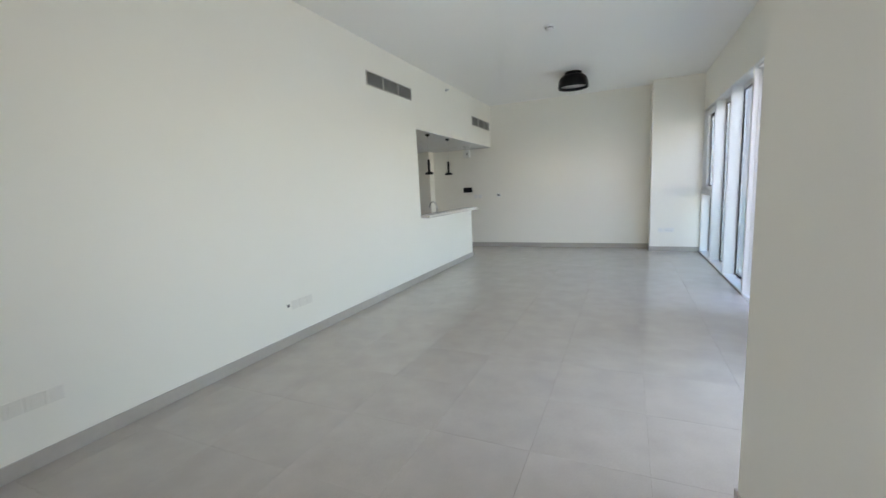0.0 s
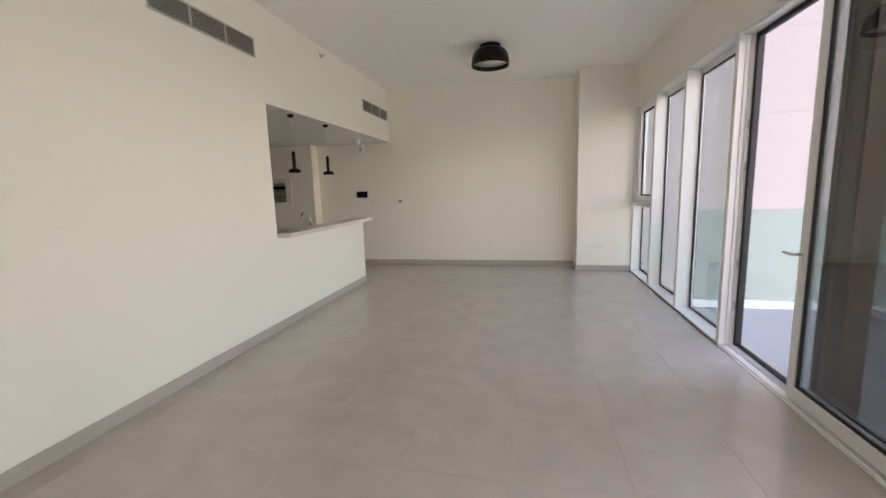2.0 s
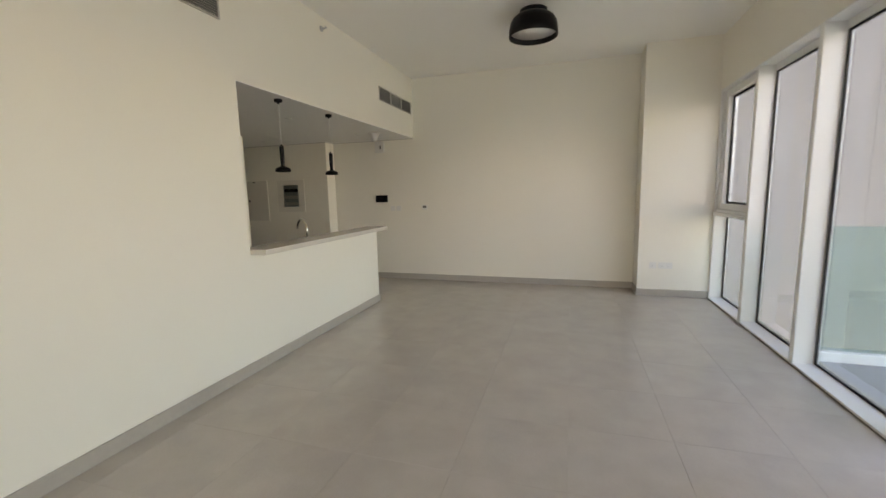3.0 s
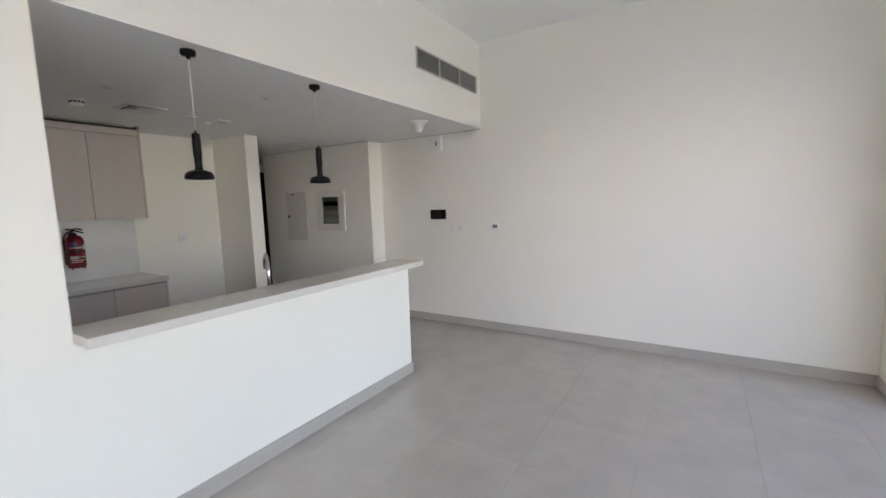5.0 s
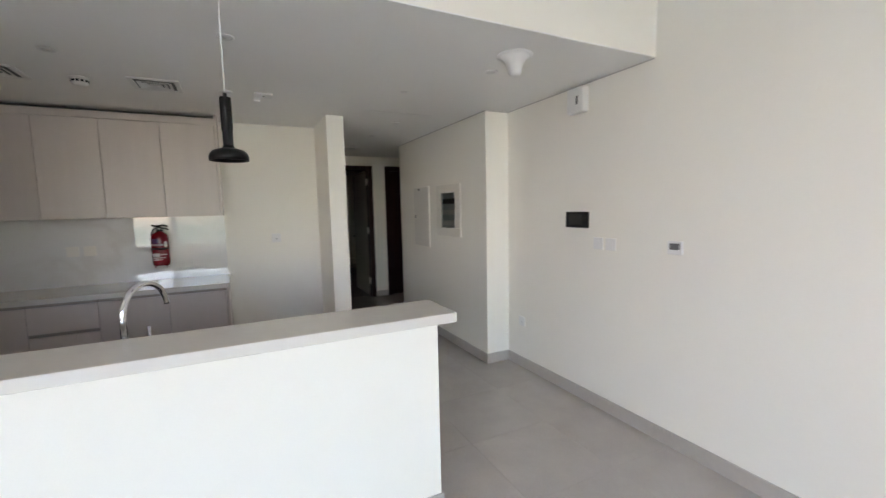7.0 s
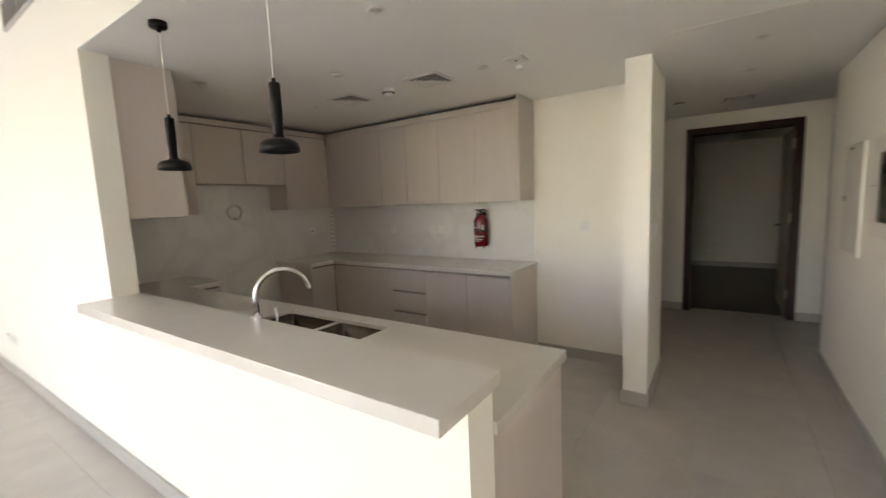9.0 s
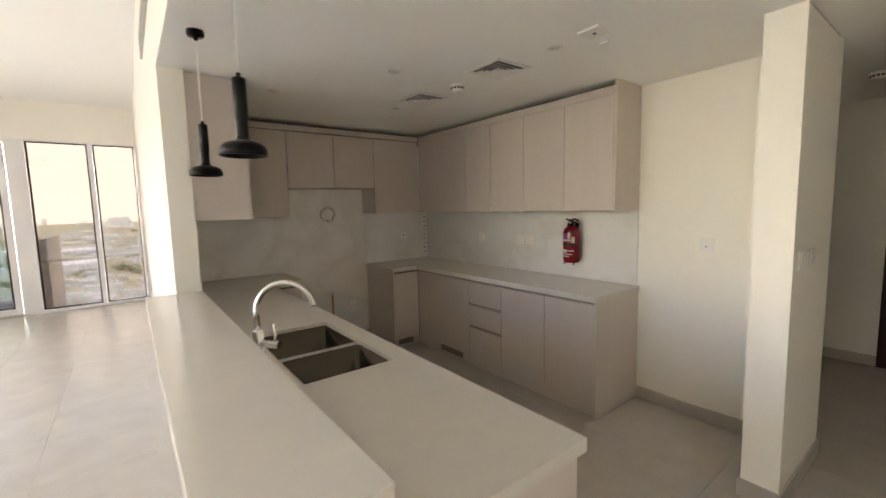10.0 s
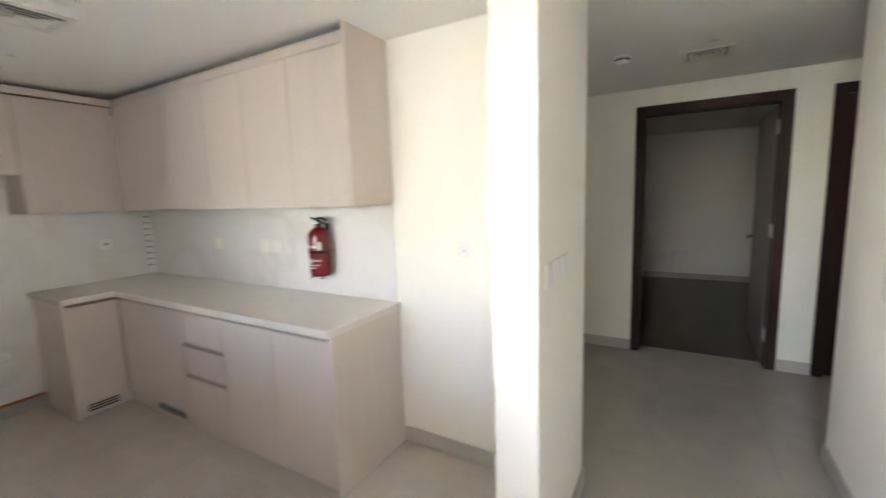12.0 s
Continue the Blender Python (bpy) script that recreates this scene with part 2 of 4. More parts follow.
def tube(points, radius, steps=14, bm=None):
    """A round bar swept along points."""
    bm = bm or bmesh.new()
    pts = [Vector(p) for p in points]
    rings, side = [], None
    for i, p in enumerate(pts):
        d = (pts[min(i + 1, len(pts) - 1)] - pts[max(i - 1, 0)]).normalized()
        if side is None:
            side = d.orthogonal().normalized()
        side = (side - d * side.dot(d)).normalized()
        up = d.cross(side)
        rings.append([bm.verts.new(p + radius * (math.cos(2 * math.pi * k / steps) * side + math.sin(2 * math.pi * k / steps) * up)) for k in range(steps)])
    for a, b in zip(rings, rings[1:]):
        for k in range(steps):
            f = bm.faces.new((a[k], a[(k + 1) % steps], b[(k + 1) % steps], b[k]))
            f.smooth = True
    bm.faces.new(rings[0][::-1])
    bm.faces.new(rings[-1])
    bmesh.ops.recalc_face_normals(bm, faces=bm.faces)
    return bm


def mesh_of(name, bm, material):
    me = bpy.data.meshes.new(name)
    bm.to_mesh(me)
    bm.free()
    me.materials.append(material)
    return me


def part(name, bm, material, parent, label=""):
    ob = new(name, mesh_of(name, bm, material))
    ob.parent = parent
    return tagged(ob, label)


def sheet(name, bm, material, parent, room_side):
    """A glass sheet that gleams on the side towards the room."""
    for f in bm.faces:
        f.normal_update()
        f.material_index = 0 if f.normal.dot(Vector(room_side)) > 0.9 else 1
    ob = part(name, bm, material, parent)
    ob.data.materials.append(PANE_BACK)
    return ob


def solid(name, bm, material, label="", category="", group="", kind=""):
    return tagged(new(name, mesh_of(name, bm, material)), label, category, group, kind)


def thing(name, m, label, category, group="", kind=""):
    e = new(name)
    e.empty_display_size = 0.1
    e.matrix_basis = m
    return tagged(e, label, category, group, kind)


def structure(name, bm, material, label="", category=""):
    return solid(name, bm, material, label, category, kind="structure")


# ---- structure: walls, ceilings ----
CEIL_L, CEIL_K = 3.36, 2.405          # living room and kitchen ceilings
BACK_X, BACK_Y = -2.915, -3.79        # kitchen walls
FAR_Y, WIN_X, END_Y = 1.51, 4.335, -8.47

structure("wall_left", box(-0.134, END_Y - 0.16, 0, 0, -2.34, CEIL_L), PAINT, "cream painted wall of the living room", "wall")
structure("wall_bar", box(-0.134, -2.34, 0, 0, 0, 1.008), PAINT, "low white wall carrying the breakfast bar", "wall")
structure("wall_bulkhead", box(-0.134, -2.34, CEIL_K + 0.006, 0, FAR_Y, CEIL_L), PAINT, "cream bulkhead over the kitchen opening", "wall")
structure("wall_far", boxes([(-1.54, FAR_Y, 0, -0.0005, FAR_Y + 0.15, CEIL_K), (-0.0005, FAR_Y, 0, 4.6, FAR_Y + 0.15, CEIL_L)]), PAINT, "cream painted end wall", "wall")
structure("wall_pillar", box(3.462, 1.087, 0, 4.522, FAR_Y, CEIL_L), PAINT, "cream boxed-out pillar in the room corner", "wall")
structure("wall_window_head", box(WIN_X, -6.25, 2.69, 4.522, 1.087, CEIL_L), PAINT, "cream wall strip over the windows", "wall")
structure("wall_end_head", box(0, END_Y - 0.16, 2.755, 3.5, END_Y, CEIL_L), PAINT, "cream wall strip over the end windows", "wall")
structure("wall_pier", box(3.5, END_Y - 0.16, 0, 4.6, -6.25, CEIL_L), PAINT, "cream wall pier beside the balcony windows", "wall")
structure("wall_kitchen_side", box(-3.0, BACK_Y - 0.15, 0, BACK_X, -0.042, CEIL_K), PAINT, "cream kitchen wall", "wall")
structure("wall_kitchen_back", box(BACK_X, BACK_Y - 0.15, 0, -0.134, BACK_Y, CEIL_K), PAINT, "cream kitchen back wall", "wall")
structure("wall_nib", box(-3.0, -0.042, 0, -2.24, 0.119, CEIL_K), PAINT, "cream nib wall between kitchen and corridor", "wall")
structure("wall_corridor", box(-3.81, 1.262, 0, -1.54, FAR_Y + 0.15, CEIL_K), PAINT, "cream corridor wall with service panels", "wall")
for y0, y1, z0 in ((-1.6, 0.206, 0), (1.187, 1.53, 0), (2.45, 3.0, 0), (0.206, 1.187, 2.19), (1.53, 2.45, 2.19)):
    structure("wall_lobby_end", box(-5.27, y0, z0, -5.12, y1, CEIL_K), PAINT, "cream lobby wall around the doorways", "wall")
structure("wall_lobby_south", box(-5.12, -1.6, 0, -3.0, -1.45, CEIL_K), PAINT, "cream lobby wall", "wall")
structure("wall_lobby_north", boxes([(-5.12, 3.0, 0, -3.66, 3.15, CEIL_K), (-3.81, FAR_Y + 0.15, 0, -3.66, 3.0, CEIL_K)]), PAINT, "cream lobby wall", "wall")
for r in ((-9.0, -3.94, -8.85, 3.0), (-8.85, -3.94, -5.27, -3.79), (-5.27, -3.94, -5.12, -1.6), (-8.85, 3.0, -5.27, 3.15)):
    structure("wall_bedroom", box(*r[:2], 0, *r[2:], CEIL_K), PAINT, "cream wall of the dim room beyond", "wall")
structure("ceiling_living", box(-0.134, END_Y - 0.16, CEIL_L, 4.6, FAR_Y + 0.15, CEIL_L + 0.15), CEIL, "white flat ceiling of the living room", "ceiling")
structure("ceiling_kitchen", box(-9.0, BACK_Y - 0.15, CEIL_K, -0.0008, 3.15, CEIL_K + 0.12), CEIL, "white lower ceiling of kitchen and corridor", "ceiling")
structure("floor_slab", box(-9.0, END_Y - 0.16, -0.2, 4.6, 3.15, -0.0035), GROUT, "screed and grout under the floor tiles", "floor")
structure("bedroom_floor", box(-8.85, -3.79, -0.003, -5.27, 3.0, 0.001), DIM_FLOOR, "floor of the dim room, its shade painted dark brown", "floor")

SK = 0.095


def skirting(rows):
    for r in rows:
        structure("baseboard", box(*r[:2], 0, *r[2:], SK, bevel=0.0015), SKIRT, "grey porcelain skirting", "baseboard")


skirting([
    (0, END_Y, 0.012, 0.012), (-0.134, 0, 0, 0.012), (-1.54, 1.498, 3.462, 1.51),
    (3.45, 1.087, 3.462, 1.498), (3.45, 1.075, WIN_X, 1.087),
    (-1.54, 1.25, -1.528, 1.498), (-3.81, 1.25, -1.54, 1.262), (-3.822, 1.25, -3.81, 3.0),
    (-2.24, -0.054, -2.228, 0.131), (-3.0, 0.119, -2.24, 0.131), (-2.915, -0.054, -2.24, -0.042), (-2.915, -0.94, -2.903, -0.054),
    (-3.012, -1.45, -3.0, 0.131), (-5.12, -1.45, -5.108, 0.146), (-5.12, 1.247, -5.108, 1.47),
    (-8.85, -1.45, -8.838, 3.0), (3.488, END_Y, 3.5, -6.25), (3.488, -6.25, WIN_X, -6.238),
    (-2.03, BACK_Y, -1.05, BACK_Y + 0.024),
])


# ---- windows: local u runs along the wall, w outwards ----
def east(y):
    return pose(WIN_X, y, 0, 0, 0, -90)


def south(x):
    return pose(x, END_Y, 0, 0, 0, 180)


def pane_part(u0, u1, z0, z1, w, parent, material=None, g=0.018):
    p = sheet("pane", box(u0, w, z0, u1, w + 0.008, z1), material or PANE, parent, (0, -1, 0))
    p.visible_shadow = material is not None
    part("gasket", boxes([(u0, w - 0.018, z0, u0 + 1.4 * g, w - 0.002, z1), (u1 - g, w - 0.018, z0, u1, w - 0.002, z1),
                          (u0 + 1.4 * g, w - 0.016, z0, u1 - g, w - 0.002, z0 + g), (u0 + 1.4 * g, w - 0.016, z1 - g, u1 - g, w - 0.002, z1)], 0.002), GASKET, parent, "black rubber seal")
    return p


HEAD, DEEP, SET = 2.69, 0.185, 0.165      # head height, depth of the reveals, setback of the glass


def fixed_window(name, m, width, post, head, label, sill=0.026):
    """A fixed light in a deep white reveal, with a slender post on its near side (u > width)."""
    e = thing(name, m, label, "window", kind="structure")
    part("window_post", box(width, 0, 0, width + post, DEEP, head, 0.004), WHITE_FRAME, e)
    part("window_sill", box(0, -0.006, 0, width, DEEP, sill, 0.004), WHITE_FRAME, e)
    part("sill_joint", box(0, -0.009, 0.0005, width + post, -0.0065, 0.012), GREY_JOINT, e, "grey sealant line along the floor")
    part("window_head", box(0, 0, head - 0.012, width, DEEP, head, 0.003), WHITE_FRAME, e)
    part("glazing_bead", box(0, SET - 0.025, head - 0.075, width, SET - 0.001, head - 0.0125, 0.003), WHITE_FRAME, e)
    pane_part(0.002, width - 0.002, sill, head - 0.075, SET, e)
    return e


# casement beside the pillar: opening sash above, fixed light below
c = thing("window_1", east(1.087), "white casement window with opening sash over a fixed light", "window", kind="structure")
W = 1.047
part("window_post", box(W, 0, 0, W + 0.07, DEEP, HEAD, 0.004), WHITE_FRAME, c)
part("jamb", box(0, 0.004, 0, 0.035, DEEP, HEAD, 0.003), WHITE_FRAME, c)
part("window_sill", box(0.035, -0.006, 0, W, DEEP, 0.026, 0.004), WHITE_FRAME, c)
part("sill_joint", box(0.0, -0.009, 0.0005, W + 0.07, -0.0065, 0.012), GREY_JOINT, c, "grey sealant line along the floor")
part("window_head", box(0.035, 0, HEAD - 0.03, W, DEEP, HEAD, 0.003), WHITE_FRAME, c)
part("transom", boxes([(0.035, -0.014, 1.125, W, DEEP, 1.165), (0.035, 0.02, 1.1655, W, DEEP, 1.20)], 0.004), WHITE_FRAME, c)
pane_part(0.037, W - 0.002, 0.026, 1.125, SET, c)
part("sash_frame", boxes([(0.036, 0.03, 1.2005, 0.085, 0.15, HEAD - 0.031), (W - 0.03, 0.03, 1.2005, W - 0.001, 0.15, HEAD - 0.031)], 0.003), WHITE_FRAME, c)
sash = part("sash", boxes([(0.0855, 0.045, 1.202, 0.165, 0.125, HEAD - 0.032), (W - 0.09, 0.045, 1.202, W - 0.0305, 0.125, HEAD - 0.032),
                           (0.165, 0.045, 1.202, W - 0.09, 0.125, 1.275), (0.165, 0.045, HEAD - 0.11, W - 0.09, 0.125, HEAD - 0.032)], 0.004), WHITE_FRAME, c)
pane_part(0.165, W - 0.09, 1.275, HEAD - 0.11, 0.108, c, g=0.026)
part("handle", tube([(0.115, 0.046, 1.66), (0.115, 0.012, 1.66), (0.115, 0.004, 1.645), (0.115, 0.004, 1.53)], 0.009), WHITE_FRAME, c, "white window handle")
part("handle_plate", box(0.10, 0.038, 1.60, 0.13, 0.0445, 1.70, 0.003), WHITE_FRAME, c)

fixed_window("window_2", east(-0.03), 1.06, 0.06, HEAD, "white-framed full-height fixed window in a deep reveal")
fixed_window("window_3", east(-1.15), 1.09, 0.06, HEAD, "white-framed full-height fixed window beside the balcony door")

# sliding balcony door, slid half open
d = thing("door_1", east(-2.45), "white sliding balcony door standing half open", "door", kind="structure")
U = -0.149
part("threshold", boxes([(U, -0.006, 0, 2.05, 0.012, 0.008), (U, 0.0125, 0, 2.05, 0.034, 0.018), (U, 0.0345, 0, 2.05, 0.076, 0.010), (U, 0.0765, 0, 2.05, 0.082, 0.024), (U, 0.0825, 0, 2.05, 0.15, 0.016)], 0.001), WHITE_FRAME, d, "white coated sliding track")
part("door_head", boxes([(U, 0, HEAD - 0.02, 2.05, 0.152, HEAD), (U, 0.025, HEAD - 0.05, 2.05, 0.15, HEAD - 0.0205)], 0.003), WHITE_FRAME, d)
part("jamb", boxes([(U, 0.08, 0.03, U + 0.03, 0.152, HEAD - 0.0505), (U, 0.05, 0.03, U + 0.012, 0.0795, HEAD - 0.0505)], 0.002), WHITE_FRAME, d)
part("seal", boxes([(U + 0.0305, 0.105, 0.03, U + 0.075, 0.15, HEAD - 0.052), (U + 0.0755, 0.11, HEAD - 0.09, 0.81, 0.14, HEAD - 0.052), (U + 0.0755, 0.11, 0.031, 0.81, 0.14, 0.06)], 0.002), GASKET, d, "black rubber seal")
for z in (0.35, 0.72, 1.55, 1.9):
    part("strike_plate", box(U + 0.0305, 0.083, z, U + 0.036, 0.102, z + 0.075, 0.001), ALU, d)
leaf = part("door_leaf", boxes([(0.80, 0.03, 0.03, 0.875, 0.085, HEAD - 0.052), (1.66, 0.03, 0.03, 1.74, 0.085, HEAD - 0.052),
                                (0.875, 0.03, 0.03, 1.66, 0.085, 0.12), (0.875, 0.03, HEAD - 0.13, 1.66, 0.085, HEAD - 0.052)], 0.003), WHITE_FRAME, d, "white framed sliding leaf")
pl = pane_part(0.875, 1.66, 0.12, HEAD - 0.13, 0.055, d, LEAF_GLASS)
pl.visible_shadow = False
part("fixed_leaf", boxes([(0.90, 0.095, 0.03, 1.93, 0.145, 0.12), (0.90, 0.095, HEAD - 0.13, 1.93, 0.145, HEAD - 0.052)], 0.003), WHITE_FRAME, d, "white framed fixed leaf behind")
pane_part(0.90, 1.94, 0.12, HEAD - 0.13, 0.12, d, LEAF_GLASS).visible_shadow = False
part("handle", tube([(0.84, 0.03, 1.0), (0.84, -0.02, 1.0), (0.83, -0.03, 1.0), (0.75, -0.03, 1.0)], 0.009), ALU, d, "satin lever handle")
part("handle_plate", box(0.822, 0.023, 0.90, 0.858, 0.0295, 1.10, 0.003), WHITE_FRAME, d)
part("jamb", boxes([(1.75, -0.035, 0.012, 1.83, 0.09, HEAD - 0.052), (1.832, -0.02, 0.012, 1.90, 0.09, HEAD - 0.052), (1.902, -0.028, 0.012, 1.935, 0.09, HEAD - 0.052), (1.94, 0.045, 0.012, 2.05, 0.15, HEAD - 0.052)], 0.008), WHITE_FRAME, d, "white stepped door jamb")
part("stop", box(1.96, 0.0, 0.015, 2.02, 0.03, 0.045, 0.003), GASKET, d, "black rubber stop")

w5 = thing("window_4", east(-4.50), "white-framed full-height fixed window in a deep reveal", "window", kind="structure")
part("window_post", box(0, 0, 0, 0.06, DEEP, HEAD, 0.004), WHITE_FRAME, w5)
part("window_sill", box(0.06, -0.006, 0, 1.75, DEEP, 0.026, 0.004), WHITE_FRAME, w5)
part("sill_joint", box(0, -0.009, 0.0005, 1.75, -0.0065, 0.012), GREY_JOINT, w5, "grey sealant line along the floor")
part("window_head", box(0.06, 0, HEAD - 0.012, 1.75, DEEP, HEAD, 0.003), WHITE_FRAME, w5)
part("glazing_bead", box(0.06, SET - 0.025, HEAD - 0.075, 1.75, SET - 0.001, HEAD - 0.0125, 0.003), WHITE_FRAME, w5)
pane_part(0.062, 1.748, 0.026, HEAD - 0.075, SET, w5)

# end wall: two fixed lights and a sliding door
EH = 2.755
e1 = thing("window_5", south(1.42), "tall two-light window over the city", "window", kind="structure")
part("window_post", box(-0.20, -0.01, 0, 0.02, 0.13, EH, 0.003), WHITE_FRAME, e1)
part("mullion", box(0.765, 0.02, 0.04, 0.83, 0.13, EH - 0.02, 0.003), WHITE_FRAME, e1)
part("jamb", box(1.39, 0.02, 0.04, 1.42, 0.13, EH - 0.02, 0.003), WHITE_FRAME, e1)
part("window_sill", box(0.02, 0, 0, 1.42, 0.13, 0.04, 0.003), WHITE_FRAME, e1)
part("window_head", box(0.02, 0, EH - 0.02, 1.42, 0.13, EH, 0.003), WHITE_FRAME, e1)
pane_part(0.022, 0.763, 0.041, EH - 0.021, 0.07, e1, SOLAR)
pane_part(0.832, 1.388, 0.041, EH - 0.021, 0.07, e1, SOLAR)
e2 = thing("door_2", south(3.5), "white sliding glass door to the end balcony", "door", kind="structure")
part("door_head", box(0, 0, EH - 0.06, 1.88, 0.13, EH, 0.003), WHITE_FRAME, e2)
part("threshold", box(0, 0, 0, 1.88, 0.13, 0.03, 0.003), ALU, e2)
for u in (0.0, 0.9):
    part("door_leaf", boxes([(u, 0.04, 0.03, u + 0.08, 0.1, EH - 0.06), (u + 0.89, 0.04, 0.03, u + 0.97, 0.1, EH - 0.06), (u + 0.08, 0.04, 0.03, u + 0.89, 0.1, 0.12), (u + 0.08, 0.04, EH - 0.14, u + 0.89, 0.1, EH - 0.06)]
                            if u == 0 else [(u + 0.08, -0.02, 0.03, u + 0.16, 0.035, EH - 0.06), (u + 0.89, -0.02, 0.03, u + 0.97, 0.035, EH - 0.06), (u + 0.16, -0.02, 0.03, u + 0.89, 0.035, 0.12), (u + 0.16, -0.02, EH - 0.14, u + 0.89, 0.035, EH - 0.06)], 0.003), WHITE_FRAME, e2)
pane_part(0.08, 0.89, 0.12, EH - 0.14, 0.066, e2, SOLAR)
pane_part(1.06, 1.79, 0.12, EH - 0.14, 0.004, e2, SOLAR)

# ---- balcony ----
structure("balcony_floor", boxes([(4.523, -10.3, -0.3, 6.5, -0.7, -0.055), (1.3, -10.3, -0.3, 4.6, -8.63, -0.055)]), BALC, "pale tiled balcony floor", "balcony")
structure("balcony_kerb", boxes([(4.6, -0.85, -0.055, 6.5, -0.7, 0.03), (6.38, -10.3, -0.055, 6.5, -0.85, 0.03), (1.3, -10.3, -0.055, 6.38, -10.18, 0.03)], 0.004), WHITE_FRAME, "white kerb under the balustrade", "kerb")
rail = thing("balustrade", pose(0, 0, 0), "teal glass balcony balustrade", "railing", kind="structure")
for k in range(2):
    sheet("glass_panel", box(4.62 + 0.875 * k, -0.79, 0.03, 5.4945 + 0.875 * k, -0.775, 1.13), TEAL, rail, (0, -1, 0))
for k in range(8):
    sheet("glass_panel", box(6.43, -10.2 + 1.17 * k, 0.03, 6.445, -9.05 + 1.17 * k, 1.13), TEAL, rail, (-1, 0, 0))
for k in range(4):
    sheet("glass_panel", box(1.5 + 1.23 * k, -10.25, 0.03, 2.71 + 1.23 * k, -10.235, 1.13), TEAL, rail, (0, 1, 0))
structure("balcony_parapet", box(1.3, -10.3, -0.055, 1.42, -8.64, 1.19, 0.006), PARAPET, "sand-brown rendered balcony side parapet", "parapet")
structure("balcony_column", box(4.575, -3.36, -0.055, 4.72, -3.12, 3.6, 0.006), BRONZE_PANEL, "brown clad balcony column", "column")

# ---- the tower's storeys overhead ----
structure("tower_above", box(-9.0, END_Y - 0.16, 3.6, 4.6, 12.0, 40.0), PINK, "pale rendered storeys of the tower above the flat", "building")

# ---- neighbouring wing ----
wing = thing("building_wing", pose(4.523, 1.25, 0), "pale pink rendered wing of the tower with wide panel joints", "building", kind="structure")
part("wall", box(0, 0.03, -70, 12, 6.0, 24), PINK, wing)
pm = mesh_of("facade_panel", box(0.0015, 0.022, 0.0015, 1.4985, 0.03, 1.2485), PINK)
for i in range(8):
    for k in range(-4, 5):
        p = new("facade_panel", pm)
        p.parent, p.location = wing, (1.5 * i, 0, 1.25 * k)

# ---- kitchen ----
kx = BACK_X


def door_panel(name, x0, y0, z0, x1, y1, z1, parent, label=""):
    return part(name, box(x0, y0, z0, x1, y1, z1, 0.0015), LAMINATE, parent, label)


G = 0.002
BASE_F, TOP_Z = -2.34, 0.86
ROW = "taupe base cabinets on the kitchen side wall"


def base_unit(y0, y1, kind):
    e = thing("base_cabinet", pose(0, 0, 0), {"drawers": "taupe three-drawer base cabinet under the quartz worktop", "door": "taupe single-door base cabinet under the quartz worktop", "wide": "wide taupe base cabinet running into the corner"}[kind], "cabinet", ROW)
    part("body", box(kx + 0.002, y0 + G, 0.1, BASE_F - 0.02, y1 - G, TOP_Z - 0.001), LAM_DARK, e)
    part("plinth", box(BASE_F - 0.045, y0 + G, 0, BASE_F - 0.03, y1 - G, 0.1), LAMINATE, e)
    part("finger_channel", box(BASE_F - 0.02, y0 + G, 0.835, BASE_F - 0.012, y1 - G, TOP_Z - 0.001), CHANNEL, e, "brushed recessed finger channel")
    if kind == "drawers":
        for z0, z1 in ((0.105, 0.385), (0.412, 0.60), (0.627, 0.832)):
            door_panel("drawer_front", BASE_F - 0.02, y0 + G, z0, BASE_F, y1 - G, z1, e)
        for z in (0.387, 0.602):
            part("finger_channel", box(BASE_F - 0.02, y0 + G, z, BASE_F - 0.010, y1 - G, z + 0.023), CHANNEL, e, "brushed recessed finger channel")
    else:
        door_panel("door", BASE_F - 0.02, y0 + G, 0.105, BASE_F, y1 - G, 0.832, e)
    return e


base_unit(-1.40, -0.967, "door")
base_unit(-1.875, -1.40, "door")
base_unit(-2.305, -1.875, "drawers")
base_unit(-3.165, -2.305, "wide")
solid("end_panel", box(kx + 0.001, -0.965, 0, BASE_F + 0.002, -0.947, TOP_Z - 0.001, 0.001), LAMINATE, "taupe laminate end panel of the base cabinets", "panel")
cu = thing("base_cabinet", pose(0, 0, 0), "narrow taupe corner base cabinet beside the cooker gap", "cabinet")
part("body", box(kx + 0.002, BACK_Y + 0.014, 0.1, -2.036, -3.195, TOP_Z - 0.001), LAM_DARK, cu)
part("side_panel", box(-2.035, BACK_Y + 0.014, 0, -2.017, -3.175, TOP_Z - 0.001, 0.001), LAMINATE, cu)
door_panel("door", -2.338, -3.194, 0.105, -2.0365, -3.174, 0.832, cu)
part("plinth", box(-2.385, -3.2195, 0, -2.37, -3.165, 0.1), LAMINATE, cu)
vent = part("plinth", box(-2.385, -3.235, 0, -2.0365, -3.22, 0.1), LAMINATE, cu)
for k in range(3):
    part("vent_slot", box(-2.28, -3.2195, 0.03 + 0.02 * k, -2.09, -3.2165, 0.041 + 0.02 * k), BLACK_IN, vent, "dark vent slot")
pg = thing("plinth_grille", pose(BASE_F - 0.0295, -2.62, 0), "dark slotted grille set in the plinth", "grille")
for k in range(3):
    part("slot", box(0, -0.18, 0.03 + 0.02 * k, 0.003, 0.18, 0.041 + 0.02 * k), BLACK_IN, pg)

solid("worktop", cells((kx + 0.001, -2.313, -2.005), (BACK_Y + 0.001, -3.155, -0.94), lambda x, y: x < -2.313 or y < -3.155, TOP_Z, 0.90), QUARTZ, "beige quartz L-shaped worktop with square edge", "worktop")

# peninsula base units, doors to the kitchen
PF = -0.735
